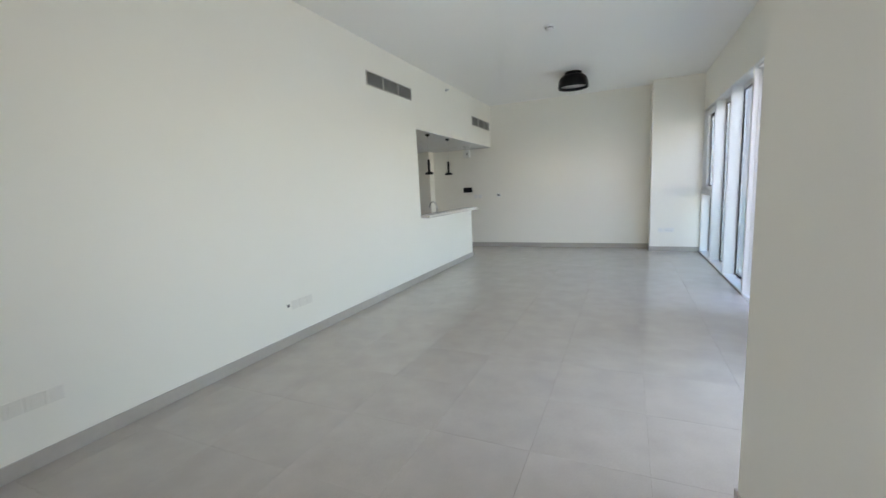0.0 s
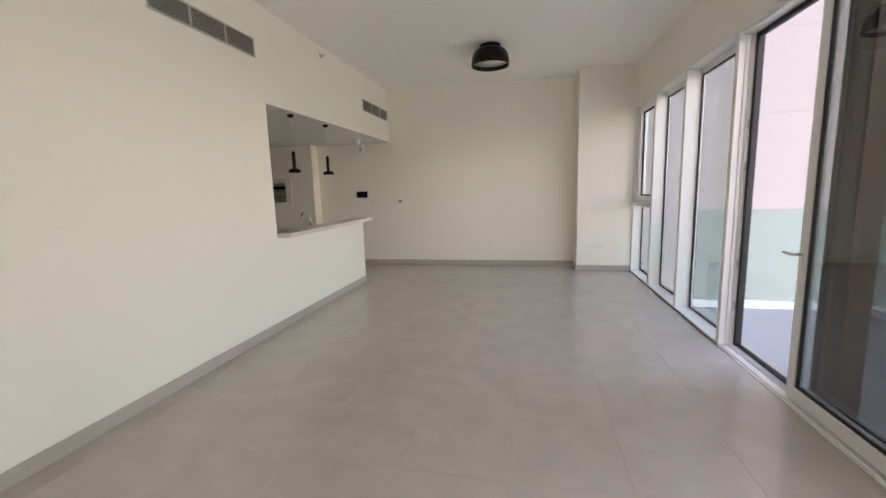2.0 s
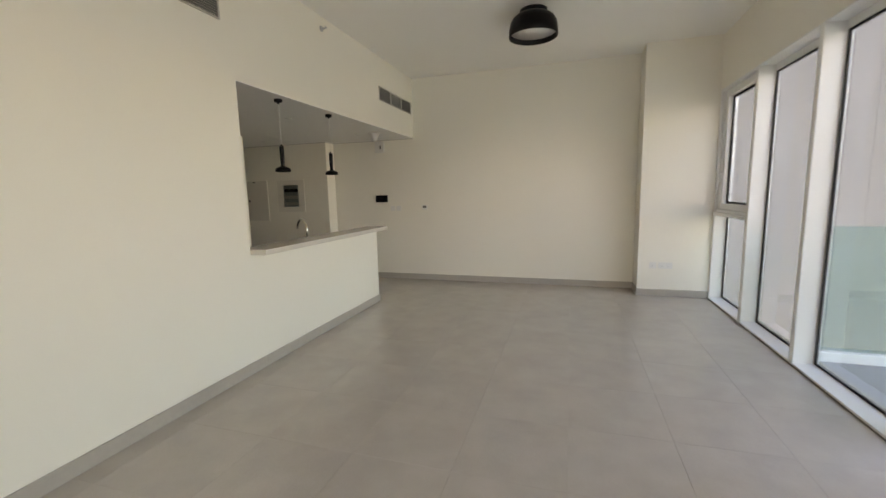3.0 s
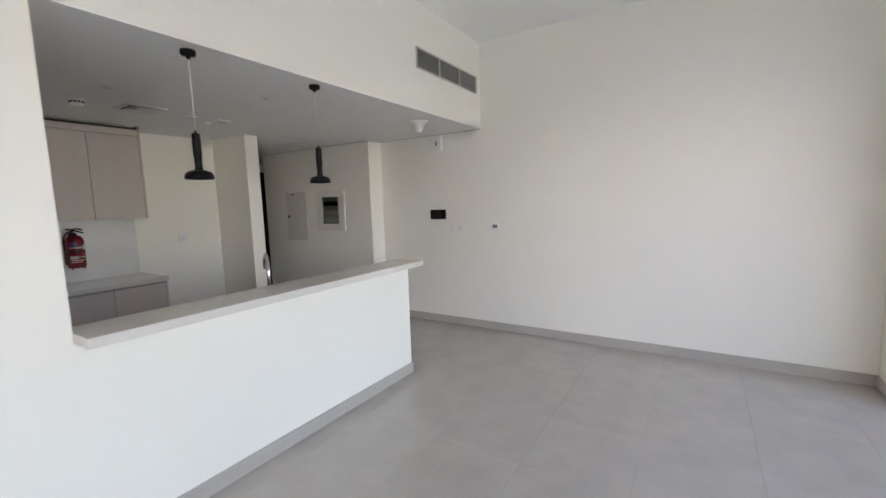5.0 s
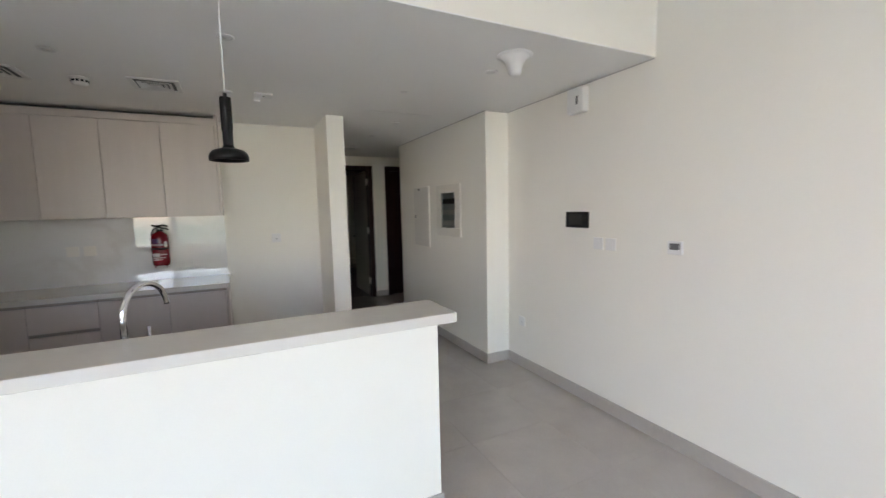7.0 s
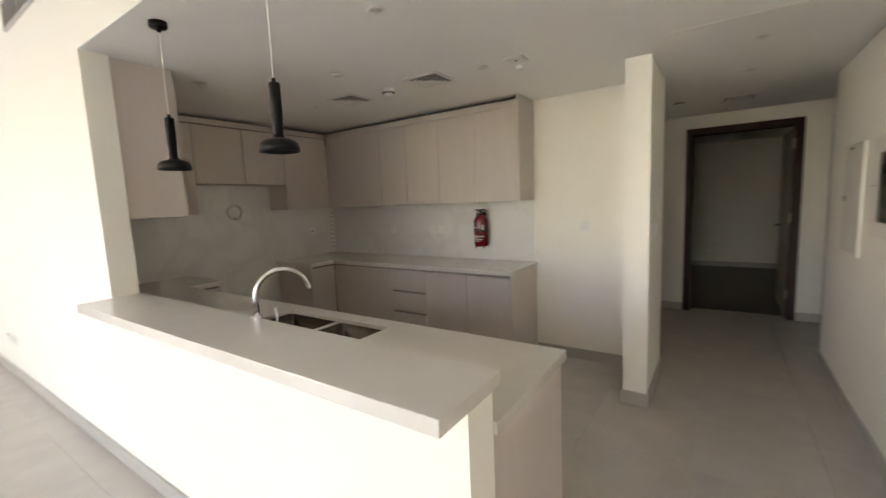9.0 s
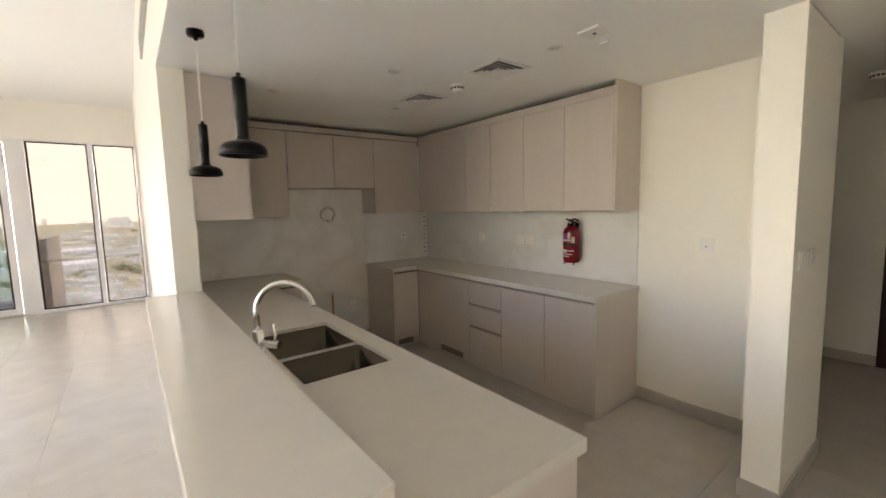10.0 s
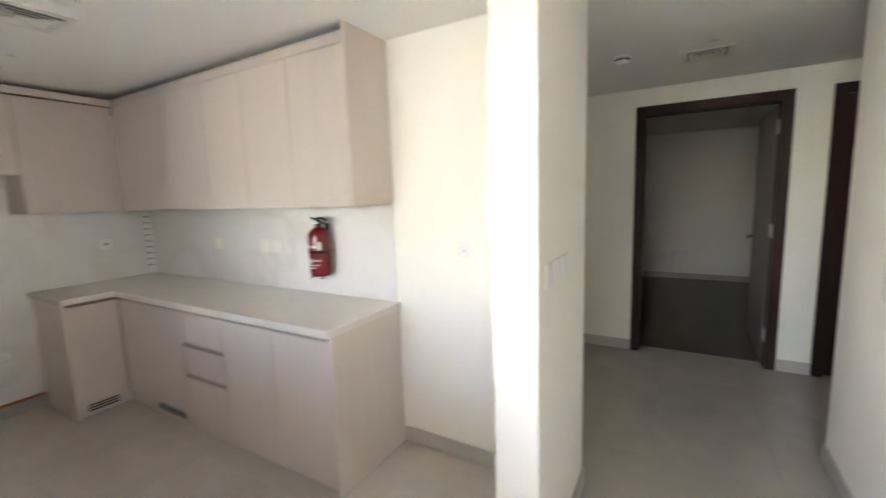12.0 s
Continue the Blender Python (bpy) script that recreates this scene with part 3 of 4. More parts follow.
for y0, y1, lab in ((-0.62, -0.022, "taupe base cabinet at the peninsula end"), (-1.75, -0.62, "taupe sink base cabinet"), (-2.4, -1.75, "taupe base cabinet of the peninsula"), (-3.17, -2.4, "taupe base cabinet of the peninsula")):
    e = thing("base_cabinet", pose(0, 0, 0), lab, "cabinet", "peninsula base cabinets")
    hi = 0.66 if "sink" in lab else TOP_Z - 0.001
    part("body", box(PF + 0.02, y0 + G, 0.1, -0.136, y1 - G, hi), LAM_DARK, e)
    part("plinth", box(PF + 0.04, y0 + G, 0, PF + 0.055, y1 - G, 0.1), LAMINATE, e)
    ym = (y0 + y1) / 2
    for a, b in ((y0, ym), (ym, y1)):
        door_panel("door", PF, a + G, 0.105, PF + 0.02, b - G, 0.832, e)
solid("end_panel", box(PF - 0.002, -0.021, 0, -0.136, -0.003, TOP_Z - 0.001, 0.001), LAMINATE, "taupe laminate end panel of the peninsula", "panel")
re = thing("base_cabinet", pose(0, 0, 0), "narrow taupe base cabinet on the other side of the cooker gap", "cabinet")
part("body", box(-1.018, BACK_Y + 0.014, 0.1, -0.75, -3.19, TOP_Z - 0.001), LAM_DARK, re)
part("side_panel", box(-1.036, BACK_Y + 0.014, 0, -1.0185, -3.172, TOP_Z - 0.001, 0.001), LAMINATE, re)
door_panel("door", -1.018, -3.189, 0.105, -0.738, -3.172, 0.832, re)
part("plinth", box(-1.018, -3.235, 0, -0.75, -3.22, 0.1), LAMINATE, re)

# peninsula worktop with the sink cut out
SX0, SX1, SY0, SY1 = -0.66, -0.272, -1.638, -0.854
YB, SL = BACK_Y + 0.001, 0.88
pw = thing("peninsula_worktop", pose(0, 0, 0), "beige quartz peninsula worktop with undermount sink cut-out", "worktop")
part("slab", cells((-1.05, -0.76, SX0, SX1, -0.1345), (YB, -3.15, SY0, SY1, 0.012), lambda x, y: (x > -0.76 or y < -3.15) and not (SX0 < x < SX1 and SY0 < y < SY1), SL, 0.90), QUARTZ, pw)
for r in ((-0.76, -3.15, TOP_Z, -0.74, 0.012, SL - 0.0003), (-0.7395, -0.008, TOP_Z, -0.1345, 0.012, SL - 0.0003), (-1.05, -3.17, TOP_Z, -0.74, -3.1505, SL - 0.0003), (-1.05, YB, TOP_Z, -1.03, -3.1705, SL - 0.0003)):
    part("front_edge", box(*r), QUARTZ, pw)
solid("bar_top", box(-0.146, -2.338, 1.0085, 0.158, 0.023, 1.053, 0.003), QUARTZ, "raised beige quartz breakfast bar top", "worktop")


def bowl(x0, x1, y0, y1, depth, t=0.006):
    bm = bmesh.new()
    r = 0.03
    def ring(inset, z):
        vs = []
        for cx, cy, a0 in ((x1 - r, y1 - r, 0), (x0 + r, y1 - r, 90), (x0 + r, y0 + r, 180), (x1 - r, y0 + r, 270)):
            for k in range(5):
                a = radians(a0 + 22.5 * k)
                vs.append(bm.verts.new((cx + (r - inset) * math.cos(a), cy + (r - inset) * math.sin(a), z)))
        return vs
    top = 0.8795
    rings = [ring(-t, top), ring(0, top), ring(0.004, top - depth + 0.02), ring(0.022, top - depth)]
    for a, b in zip(rings, rings[1:]):
        n = len(a)
        for i in range(n):
            f = bm.faces.new((a[i], a[(i + 1) % n], b[(i + 1) % n], b[i]))
            f.smooth = True
    bm.faces.new(rings[-1])
    bmesh.ops.recalc_face_normals(bm, faces=bm.faces)
    bmesh.ops.reverse_faces(bm, faces=bm.faces)
    return bm


sink = thing("sink", pose(0, 0, 0), "undermount double-bowl stainless steel sink", "sink")
part("bowl", bowl(SX0 + 0.002, SX1 - 0.002, SY0 + 0.002, -1.222, 0.19), STEEL, sink)
part("bowl", bowl(SX0 + 0.002, SX1 - 0.002, -1.198, SY1 - 0.002, 0.19), STEEL, sink)
part("divider", box(SX0 + 0.002, -1.221, 0.84, SX1 - 0.002, -1.199, 0.888, 0.004), ALU, sink)
for y in (-1.425, -1.025):
    part("drain", lathe([(0, 0.694), (0.02, 0.694), (0.024, 0.698), (0.04, 0.698), (0.043, 0.690)], 24, at=((SX0 + SX1) / 2, y, 0)), CHROME, sink)

fx, fy = -0.212, -1.255
tap = thing("kitchen_tap", pose(fx, fy, 0.90, 0, 0, -29), "chrome gooseneck mixer tap behind the sink", "tap")
part("base", lathe([(0, 0), (0.027, 0), (0.027, 0.012), (0.023, 0.016), (0.023, 0.125), (0.020, 0.13), (0, 0.13)]), CHROME, tap)
neck = [(0, 0, 0.125), (0, 0, 0.212)]
R = 0.121
for k in range(1, 19):
    a = math.pi * k / 18 * 0.95
    neck.append((-R + R * math.cos(a), 0, 0.212 + R * math.sin(a)))
neck.append((neck[-1][0] - 0.001, 0, neck[-1][2] - 0.008))
part("spout", tube(neck, 0.0125, 18), CHROME, tap)
part("lever_body", tube([(-0.018, 0.008, 0.07), (-0.062, 0.029, 0.07), (-0.063, 0.0295, 0.07), (-0.098, 0.046, 0.07)], 0.0165, 18), CHROME, tap)
part("lever", tube([(-0.082, 0.038, 0.08), (-0.082, 0.038, 0.105), (-0.08, 0.037, 0.165)], 0.0068, 12), CHROME, tap)

# wall units
U0, U1, UF = 1.497, 2.305, -2.573
bounds = (-3.446, -2.588, -2.227, -1.812, -1.394, -0.977)
for a, b in zip(bounds, bounds[1:]):
    e = thing("wall_cabinet", pose(0, 0, 0), "taupe handleless wall cabinet over the marble splashback", "cabinet", "wall cabinets on the side wall")
    part("body", box(kx + 0.001, a + G, U0 + 0.012, UF - 0.02, b - G, U1), LAM_DARK, e)
    part("underside", box(kx + 0.001, a + G, U0, UF - 0.021, b - G, U0 + 0.0115), LAMINATE, e)
    door_panel("door", UF - 0.02, a + G, U0 - 0.004, UF, b - G, U1, e)
solid("cabinet_end_panel", box(kx + 0.001, -0.976, U0 - 0.004, UF + 0.001, -0.957, CEIL_K - 0.001, 0.001), LAMINATE, "taupe end panel of the wall cabinets", "panel")
solid("cornice", box(UF - 0.024, -3.446, U1 + 0.004, UF - 0.004, -0.977, U1 + 0.062, 0.001), LAMINATE, "taupe cornice strip above the wall cabinets", "trim")
# Added block: its dark colour stands for shade in the open gap.
solid("shadow_gap", box(kx + 0.001, -3.4, U1 + 0.001, UF - 0.13, -0.978, CEIL_K - 0.001), GAP, "recessed dark block painted as the shade above the wall cabinets", "trim")
UB = -3.45
for a, b, z in ((-2.572, -1.989, U0), (-1.989, -1.529, 1.775), (-1.529, -1.053, 1.775), (-1.053, -0.49, U0)):
    e = thing("wall_cabinet", pose(0, 0, 0), "short taupe wall cabinet above the cooker gap" if z > 1.5 else "taupe wall cabinet on the kitchen back wall", "cabinet", "wall cabinets on the back wall")
    part("body", box(a + 0.018, BACK_Y + 0.014, z + 0.012, b - 0.018, UB - 0.02, U1), LAM_DARK, e)
    part("side_panel", box(a + G, BACK_Y + 0.014, z, a + 0.0175, UB - 0.021, U1), LAMINATE, e)
    part("side_panel", box(b - 0.0175, BACK_Y + 0.014, z, b - G, UB - 0.021, U1), LAMINATE, e)
    part("underside", box(a + 0.018, BACK_Y + 0.014, z, b - 0.018, UB - 0.021, z + 0.0115), LAMINATE, e)
    door_panel("door", a + G, UB - 0.02, z - 0.004, b - G, UB, U1, e)
solid("cornice", box(-2.577, UB - 0.028, U1 + 0.012, -0.49, UB - 0.004, U1 + 0.062, 0.001), LAMINATE, "taupe cornice strip above the back wall cabinets", "trim")
solid("shadow_gap", box(-2.9, BACK_Y + 0.014, U1 + 0.001, -0.5, UB - 0.13, CEIL_K - 0.001), GAP, "recessed dark block painted as the shade above the back wall cabinets", "trim")
LF = -0.482
for a, b in ((-3.44, -2.915), (-2.915, -2.387)):
    e = thing("wall_cabinet", pose(0, 0, 0), "taupe wall cabinet over the peninsula end", "cabinet", "wall cabinets beside the opening")
    part("body", box(LF + 0.02, a + G, U0 + 0.012, -0.1355, b - G, U1), LAM_DARK, e)
    part("underside", box(LF + 0.021, a + G, U0, -0.1355, b - G, U0 + 0.0115), LAMINATE, e)
    door_panel("door", LF, a + G, U0 - 0.004, LF + 0.0185, b - G, U1, e)
solid("cabinet_end_panel", box(LF + 0.02, -2.386, U0 - 0.004, -0.1355, -2.366, CEIL_K - 0.001, 0.001), LAMINATE, "taupe end panel beside the kitchen opening", "panel")
solid("cornice", box(LF + 0.004, -3.44, U1 + 0.004, LF + 0.02, -2.387, U1 + 0.062, 0.001), LAMINATE, "taupe cornice strip", "trim")

# splashback slabs
for r in ((kx + 0.0005, BACK_Y + 0.0125, 0.9005, kx + 0.010, -0.958, U0 - 0.0005), (kx + 0.0005, BACK_Y + 0.0005, 0.1, -2.0, BACK_Y + 0.012, 1.80), (-2.0 + 0.001, BACK_Y + 0.0005, 0.1, -1.0, BACK_Y + 0.012, 1.80),
          (-1.0 + 0.001, BACK_Y + 0.0005, 0.1, -0.1345, BACK_Y + 0.012, 1.80), (-0.144, BACK_Y + 0.0125, 0.9005, -0.1345, -2.366, U0 - 0.0005)):
    structure("splashback", box(*r), MARBLE, "white veined marble splashback slab", "splashback")


# ---- fittings ----
def extinguisher():
    e = thing("fire_extinguisher", pose(-2.905, -1.498, 1.045, 0, 0, 0), "red powder fire extinguisher hung on the splashback", "fire extinguisher")
    ox = 0.078
    part("cylinder", lathe([(0, 0.012), (0.06, 0.006), (0.064, 0.0), (0.067, 0.012), (0.070, 0.03), (0.070, 0.25), (0.065, 0.275), (0.05, 0.297), (0.03, 0.308), (0.022, 0.316), (0, 0.316)], 36, at=(ox, 0, 0)), RED, e)
    part("valve", lathe([(0, 0.312), (0.021, 0.312), (0.021, 0.335), (0.015, 0.34), (0.015, 0.36), (0, 0.362)], 20, at=(ox, 0, 0)), BLACK, e, "black valve head")
    part("lever", tube([(ox, -0.055, 0.372), (ox, -0.02, 0.362), (ox, 0.03, 0.372), (ox, 0.07, 0.358)], 0.008, 10), BLACK, e, "black squeeze lever")
    part("carry_handle", tube([(ox, -0.02, 0.345), (ox, 0.03, 0.345), (ox, 0.075, 0.328)], 0.007, 10), BLACK, e, "black carrying handle")
    part("gauge", lathe([(0, 0), (0.012, 0), (0.012, 0.012), (0, 0.012)], 16, at=(ox + 0.02, 0, 0.335)), PLASTIC, e)
    part("hose", tube([(ox, -0.02, 0.345), (ox - 0.02, -0.045, 0.335), (ox - 0.035, -0.064, 0.30), (ox - 0.04, -0.068, 0.25), (ox - 0.04, -0.068, 0.08), (ox - 0.04, -0.068, 0.03)], 0.0065, 12), BLACK, e, "black rubber hose")
    def wrap(a0, a1, z0, z1, r):
        bm, n = bmesh.new(), 10
        lo, hi = [], []
        for k in range(n + 1):
            a = radians(a0 + (a1 - a0) * k / n)
            lo.append(bm.verts.new((ox + r * math.cos(a), r * math.sin(a), z0)))
            hi.append(bm.verts.new((ox + r * math.cos(a), r * math.sin(a), z1)))
        for k in range(n):
            bm.faces.new((lo[k], lo[k + 1], hi[k + 1], hi[k])).smooth = True
        return bm
    for a0, a1, z0, z1 in ((-55, 30, 0.185, 0.2), (34, 56, 0.17, 0.222), (-55, 0, 0.085, 0.115), (-50, 40, 0.07, 0.078), (2, 50, 0.098, 0.108), (-50, 20, 0.052, 0.06)):
        part("label_bar", wrap(a0, a1, z0, z1, 0.0707), LABEL, e, "pale printed label bar")
    part("sticker", wrap(-50, -5, 0.205, 0.25, 0.0707), surface("violet_sticker", (0.09, 0.03, 0.12), 0.4), e, "dark violet sticker")
    for y in (-0.038, 0.038):
        part("foot", tube([(ox, y, 0.012), (ox + 0.03, y * 1.2, -0.012), (ox + 0.045, y * 1.2, -0.014)], 0.005, 8), RED, e, "small red foot")
    part("strap", lathe([(0.0712, 0.148), (0.074, 0.15), (0.074, 0.163), (0.0712, 0.165)], 36, at=(ox, 0, 0)), BLACK, e, "black holding strap")
    part("bracket", boxes([(0.0, -0.02, 0.02, 0.006, 0.02, 0.33), (0.0, -0.02, 0.14, 0.012, 0.02, 0.17)], 0.001), BLACK, e, "black wall bracket")


extinguisher()


def pendant(x, y):
    e = thing("pendant_lamp", pose(x, y, CEIL_K), "slim matt black pendant lamp with mushroom shade over the bar", "lamp", "pendant lamps over the bar")
    part("canopy", lathe([(0, 0), (0.038, 0), (0.038, -0.02), (0.034, -0.027), (0.012, -0.03), (0.008, -0.045), (0, -0.045)], 28), BLACK, e)
    part("cord", tube([(0, 0, -0.04), (0, 0, -0.43)], 0.0026, 8), CORD, e, "thin white flex")
    part("stem", lathe([(0, -0.418), (0.007, -0.418), (0.008, -0.432), (0.0195, -0.434), (0.021, -0.438), (0.021, -0.56), (0.0188, -0.563), (0.0185, -0.632)], 28), BLACK, e, "matt black tubular lamp holder")
    part("shade", lathe([(0.0188, -0.618), (0.023, -0.629), (0.040, -0.634), (0.057, -0.640), (0.068, -0.651), (0.0725, -0.664), (0.0725, -0.679), (0.0695, -0.680), (0.068, -0.664), (0.056, -0.648), (0.03, -0.639), (0, -0.637)], 40), BLACK, e, "shallow mushroom shade")
    part("bulb", lathe([(0, -0.639), (0.02, -0.642), (0.028, -0.656), (0.02, -0.666), (0, -0.669)], 20), OPAL, e)


pendant(-0.119, -0.843)
pendant(-0.125, -1.69)

cl = thing("ceiling_lamp", pose(2.142, -0.43, CEIL_L), "matt black dome ceiling lamp with opal diffuser, switched off", "lamp")
part("canopy", lathe([(0, 0), (0.14, 0), (0.14, -0.03), (0.135, -0.036), (0, -0.036)], 40), BLACK, cl)
part("shade", lathe([(0.10, -0.036), (0.17, -0.05), (0.215, -0.085), (0.24, -0.13), (0.252, -0.20), (0.254, -0.262), (0.25, -0.267), (0.243, -0.265), (0.238, -0.205)], 48), BLACK, cl, "matt black dome shade")
part("diffuser", lathe([(0, -0.200), (0.236, -0.200), (0.236, -0.215), (0, -0.218)], 40), OPAL, cl, "opal diffuser disc")


def wall_vent(y0, y1, z0, z1):
    e = thing("wall_vent", pose(0, (y0 + y1) / 2, z0), "long three-bay louvred air vent in the wall", "vent", "linear wall vents")
    h, L = z1 - z0, y1 - y0
    part("backing", box(0.0008, -L / 2 + 0.01, 0.01, 0.0025, L / 2 - 0.01, h - 0.01), GREY_PLASTIC, e)
    part("frame", boxes([(0.001, -L / 2, 0, 0.014, L / 2, 0.012), (0.001, -L / 2, h - 0.012, 0.014, L / 2, h), (0.001, -L / 2, 0.012, 0.014, -L / 2 + 0.012, h - 0.012), (0.001, L / 2 - 0.012, 0.012, 0.014, L / 2, h - 0.012)]), LOUVRE, e)
    for k in (1, 2):
        yy = -L / 2 + L * k / 3
        part("mullion", box(0.0025, yy - 0.009, 0.012, 0.015, yy + 0.009, h - 0.012), LOUVRE, e)
    n = 9
    for b in range(3):
        a0, a1 = -L / 2 + L * b / 3 + 0.011, -L / 2 + L * (b + 1) / 3 - 0.011
        for k in range(n):
            z = 0.02 + (h - 0.036) * k / (n - 1)
            bm = box(0.003, a0, -0.0012, 0.015, a1, 0.0012)
            bmesh.ops.rotate(bm, cent=(0.009, 0, 0), matrix=Matrix.Rotation(radians(28), 3, "Y"), verts=bm.verts)
            bmesh.ops.translate(bm, vec=(0, 0, z), verts=bm.verts)
            part("slat", bm, LOUVRE, e)


wall_vent(-3.64, -2.455, 2.815, 2.992)
wall_vent(0.247, 1.411, 2.776, 2.963)


def diffuser(x, y, s, z=CEIL_K):
    e = thing("ceiling_vent", pose(x, y, z), "square white ceiling air diffuser with stepped cones", "vent", "ceiling diffusers")
    h = s / 2
    part("backing", box(-h + 0.015, -h + 0.015, -0.002, h - 0.015, h - 0.015, -0.001), GREY_PLASTIC, e, "grey duct behind the cones")
    part("frame", boxes([(-h, -h, -0.008, h, -h + 0.030, -0.001), (-h, h - 0.030, -0.008, h, h, -0.001), (-h, -h + 0.030, -0.008, -h + 0.030, h - 0.030, -0.001), (h - 0.030, -h + 0.030, -0.008, h, h - 0.030, -0.001)], 0.002), PLASTIC, e)
    for a in (h - 0.046, h - 0.075, h - 0.104):
        bm = bmesh.new()
        rings = []
        for q, zz in ((a, -0.0145), (a - 0.022, -0.0060), (a - 0.022, -0.003), (a - 0.0015, -0.0115)):
            rings.append([bm.verts.new((sx * q, sy * q, zz)) for sx, sy in ((1, 1), (-1, 1), (-1, -1), (1, -1))])
        for k in range(4):
            r0, r1 = rings[k], rings[(k + 1) % 4]
            for n in range(4):
                bm.faces.new((r0[n], r0[(n + 1) % 4], r1[(n + 1) % 4], r1[n]))
        bmesh.ops.recalc_face_normals(bm, faces=bm.faces)
        part("cone", bm, PLASTIC, e)
    part("centre_plate", box(-0.019, -0.019, -0.012, 0.019, 0.019, -0.007, 0.002), PLASTIC, e)


diffuser(-1.735, -2.105, 0.29)
diffuser(-1.73, -1.275, 0.29)
diffuser(-4.31, 0.63, 0.29)


def smoke_detector(x, y, z):
    e = thing("smoke_detector", pose(x, y, z), "round white smoke detector on the ceiling", "detector", "smoke detectors")
    part("base", lathe([(0, 0), (0.052, 0), (0.052, -0.010), (0.050, -0.012), (0, -0.012)]), PLASTIC, e)
    part("dome", lathe([(0, -0.0122), (0.046, -0.0122), (0.044, -0.034), (0.037, -0.047), (0.02, -0.052), (0, -0.053)]), PLASTIC, e)
    for k in range(12):
        slot = box(0.0425, -0.008, -0.031, 0.0462, 0.008, -0.018)
        bmesh.ops.transform(slot, matrix=pose(0, 0, 0, 0, 0, 30 * k), verts=slot.verts)
        part("slot", slot, BLACK_IN, e, "dark sensor slot")


for p in ((-1.735, -1.687, CEIL_K), (2.135, -2.80, CEIL_L), (-4.03, 0.145, CEIL_K)):
    smoke_detector(*p)


def downlight(x, y):
    e = thing("downlight", pose(x, y, CEIL_K), "small round recessed white downlight, off", "lamp", "recessed downlights")
    part("rim", lathe([(0.028, -0.001), (0.042, -0.001), (0.042, -0.005), (0.032, -0.007), (0.028, -0.004)], 28), PLASTIC, e)
    part("lens", lathe([(0, -0.0035), (0.0285, -0.0035), (0.0285, -0.001), (0, -0.001)], 24), OPAL, e)


for p in ((-1.213, -1.68), (-0.70, -2.506), (-1.74, -0.849), (-0.678, -0.828), (-2.36, 0.69), (-3.17, 0.67), (-4.02, 0.65), (-0.61, 0.725)):
    downlight(*p)

sp = thing("ceiling_sensor", pose(-1.729, -0.60, CEIL_K), "flat white rectangular sensor plate on the ceiling", "sensor")
part("plate", box(-0.06, -0.06, -0.014, 0.06, 0.06, -0.001, 0.004), PLASTIC, sp)
part("lens", lathe([(0, -0.019), (0.008, -0.018), (0.01, -0.0142), (0, -0.0142)], 14), GREY_PLASTIC, sp)
for x, y in ((-1.72, -2.51), (-1.262, 0.36)):
    s = thing("sprinkler_cap", pose(x, y, CEIL_K), "small concealed sprinkler cap on the ceiling", "sprinkler", "ceiling sprinklers")
    part("cap", lathe([(0, -0.005), (0.025, -0.005), (0.028, -0.001), (0, -0.001)], 20), PLASTIC, s)

bk = thing("ceiling_clip", pose(-1.88, -0.64, CEIL_K, 0, 0, 12), "tiny white plastic clip fixed to the ceiling", "clip")
part("base", box(-0.014, -0.022, -0.006, 0.014, 0.022, -0.0008, 0.001), PLASTIC, bk)
part("tongue", box(-0.003, -0.022, -0.018, 0.003, 0.022, -0.0062, 0.001), PLASTIC, bk)
nb = thing("ceiling_sensor", pose(-1.866, -2.816, CEIL_K), "tiny white round sensor on the ceiling", "sensor")
part("dome", lathe([(0, -0.010), (0.008, -0.009), (0.013, -0.003), (0.013, -0.0008), (0, -0.0008)], 16), PLASTIC, nb)

sw = thing("sidewall_sprinkler", pose(0, -1.075, 3.234), "small sidewall sprinkler on the upper wall", "sprinkler")
bm = lathe([(0, 0), (0.03, 0), (0.028, 0.006), (0.012, 0.008), (0.012, 0.03), (0, 0.03)], 18)
bmesh.ops.rotate(bm, cent=(0, 0, 0), matrix=Matrix.Rotation(radians(90), 3, "Y"), verts=bm.verts)
part("escutcheon", bm, ALU, sw)
part("deflector", boxes([(0.03, -0.006, -0.004, 0.055, -0.003, 0.004), (0.03, 0.003, -0.004, 0.055, 0.006, 0.004), (0.055, -0.018, -0.002, 0.058, 0.018, 0.014)]), ALU, sw)

ap = thing("ceiling_speaker", pose(-0.31, 0.69, CEIL_K), "white cone-shaped ceiling horn near the end wall", "horn")
part("flange", lathe([(0, -0.001), (0.104, -0.001), (0.106, -0.006), (0.098, -0.012), (0, -0.012)], 32), PLASTIC, ap)
part("cone", lathe([(0.086, -0.012), (0.066, -0.026), (0.050, -0.055), (0.037, -0.105), (0.030, -0.117), (0, -0.119)], 32), PLASTIC, ap)
bx = thing("wall_siren", pose(-0.61, FAR_Y, 2.195), "white plastic wall box under the ceiling", "siren")
part("case", box(-0.083, -0.06, 0, 0.083, -0.001, 0.185, 0.012), PLASTIC, bx)
part("lens", box(0.012, -0.0625, 0.06, 0.034, -0.0602, 0.12, 0.001), GREY_PLASTIC, bx, "dark indicator window")
ic = thing("intercom", pose(-0.62, FAR_Y, 1.346), "black wall-mounted video intercom", "intercom")
part("case", box(-0.112, -0.022, 0, 0.112, -0.001, 0.122, 0.003), BLACK, ic)
part("screen", box(-0.075, -0.0235, 0.02, 0.06, -0.0222, 0.105), SCREEN, ic, "dark glass screen")
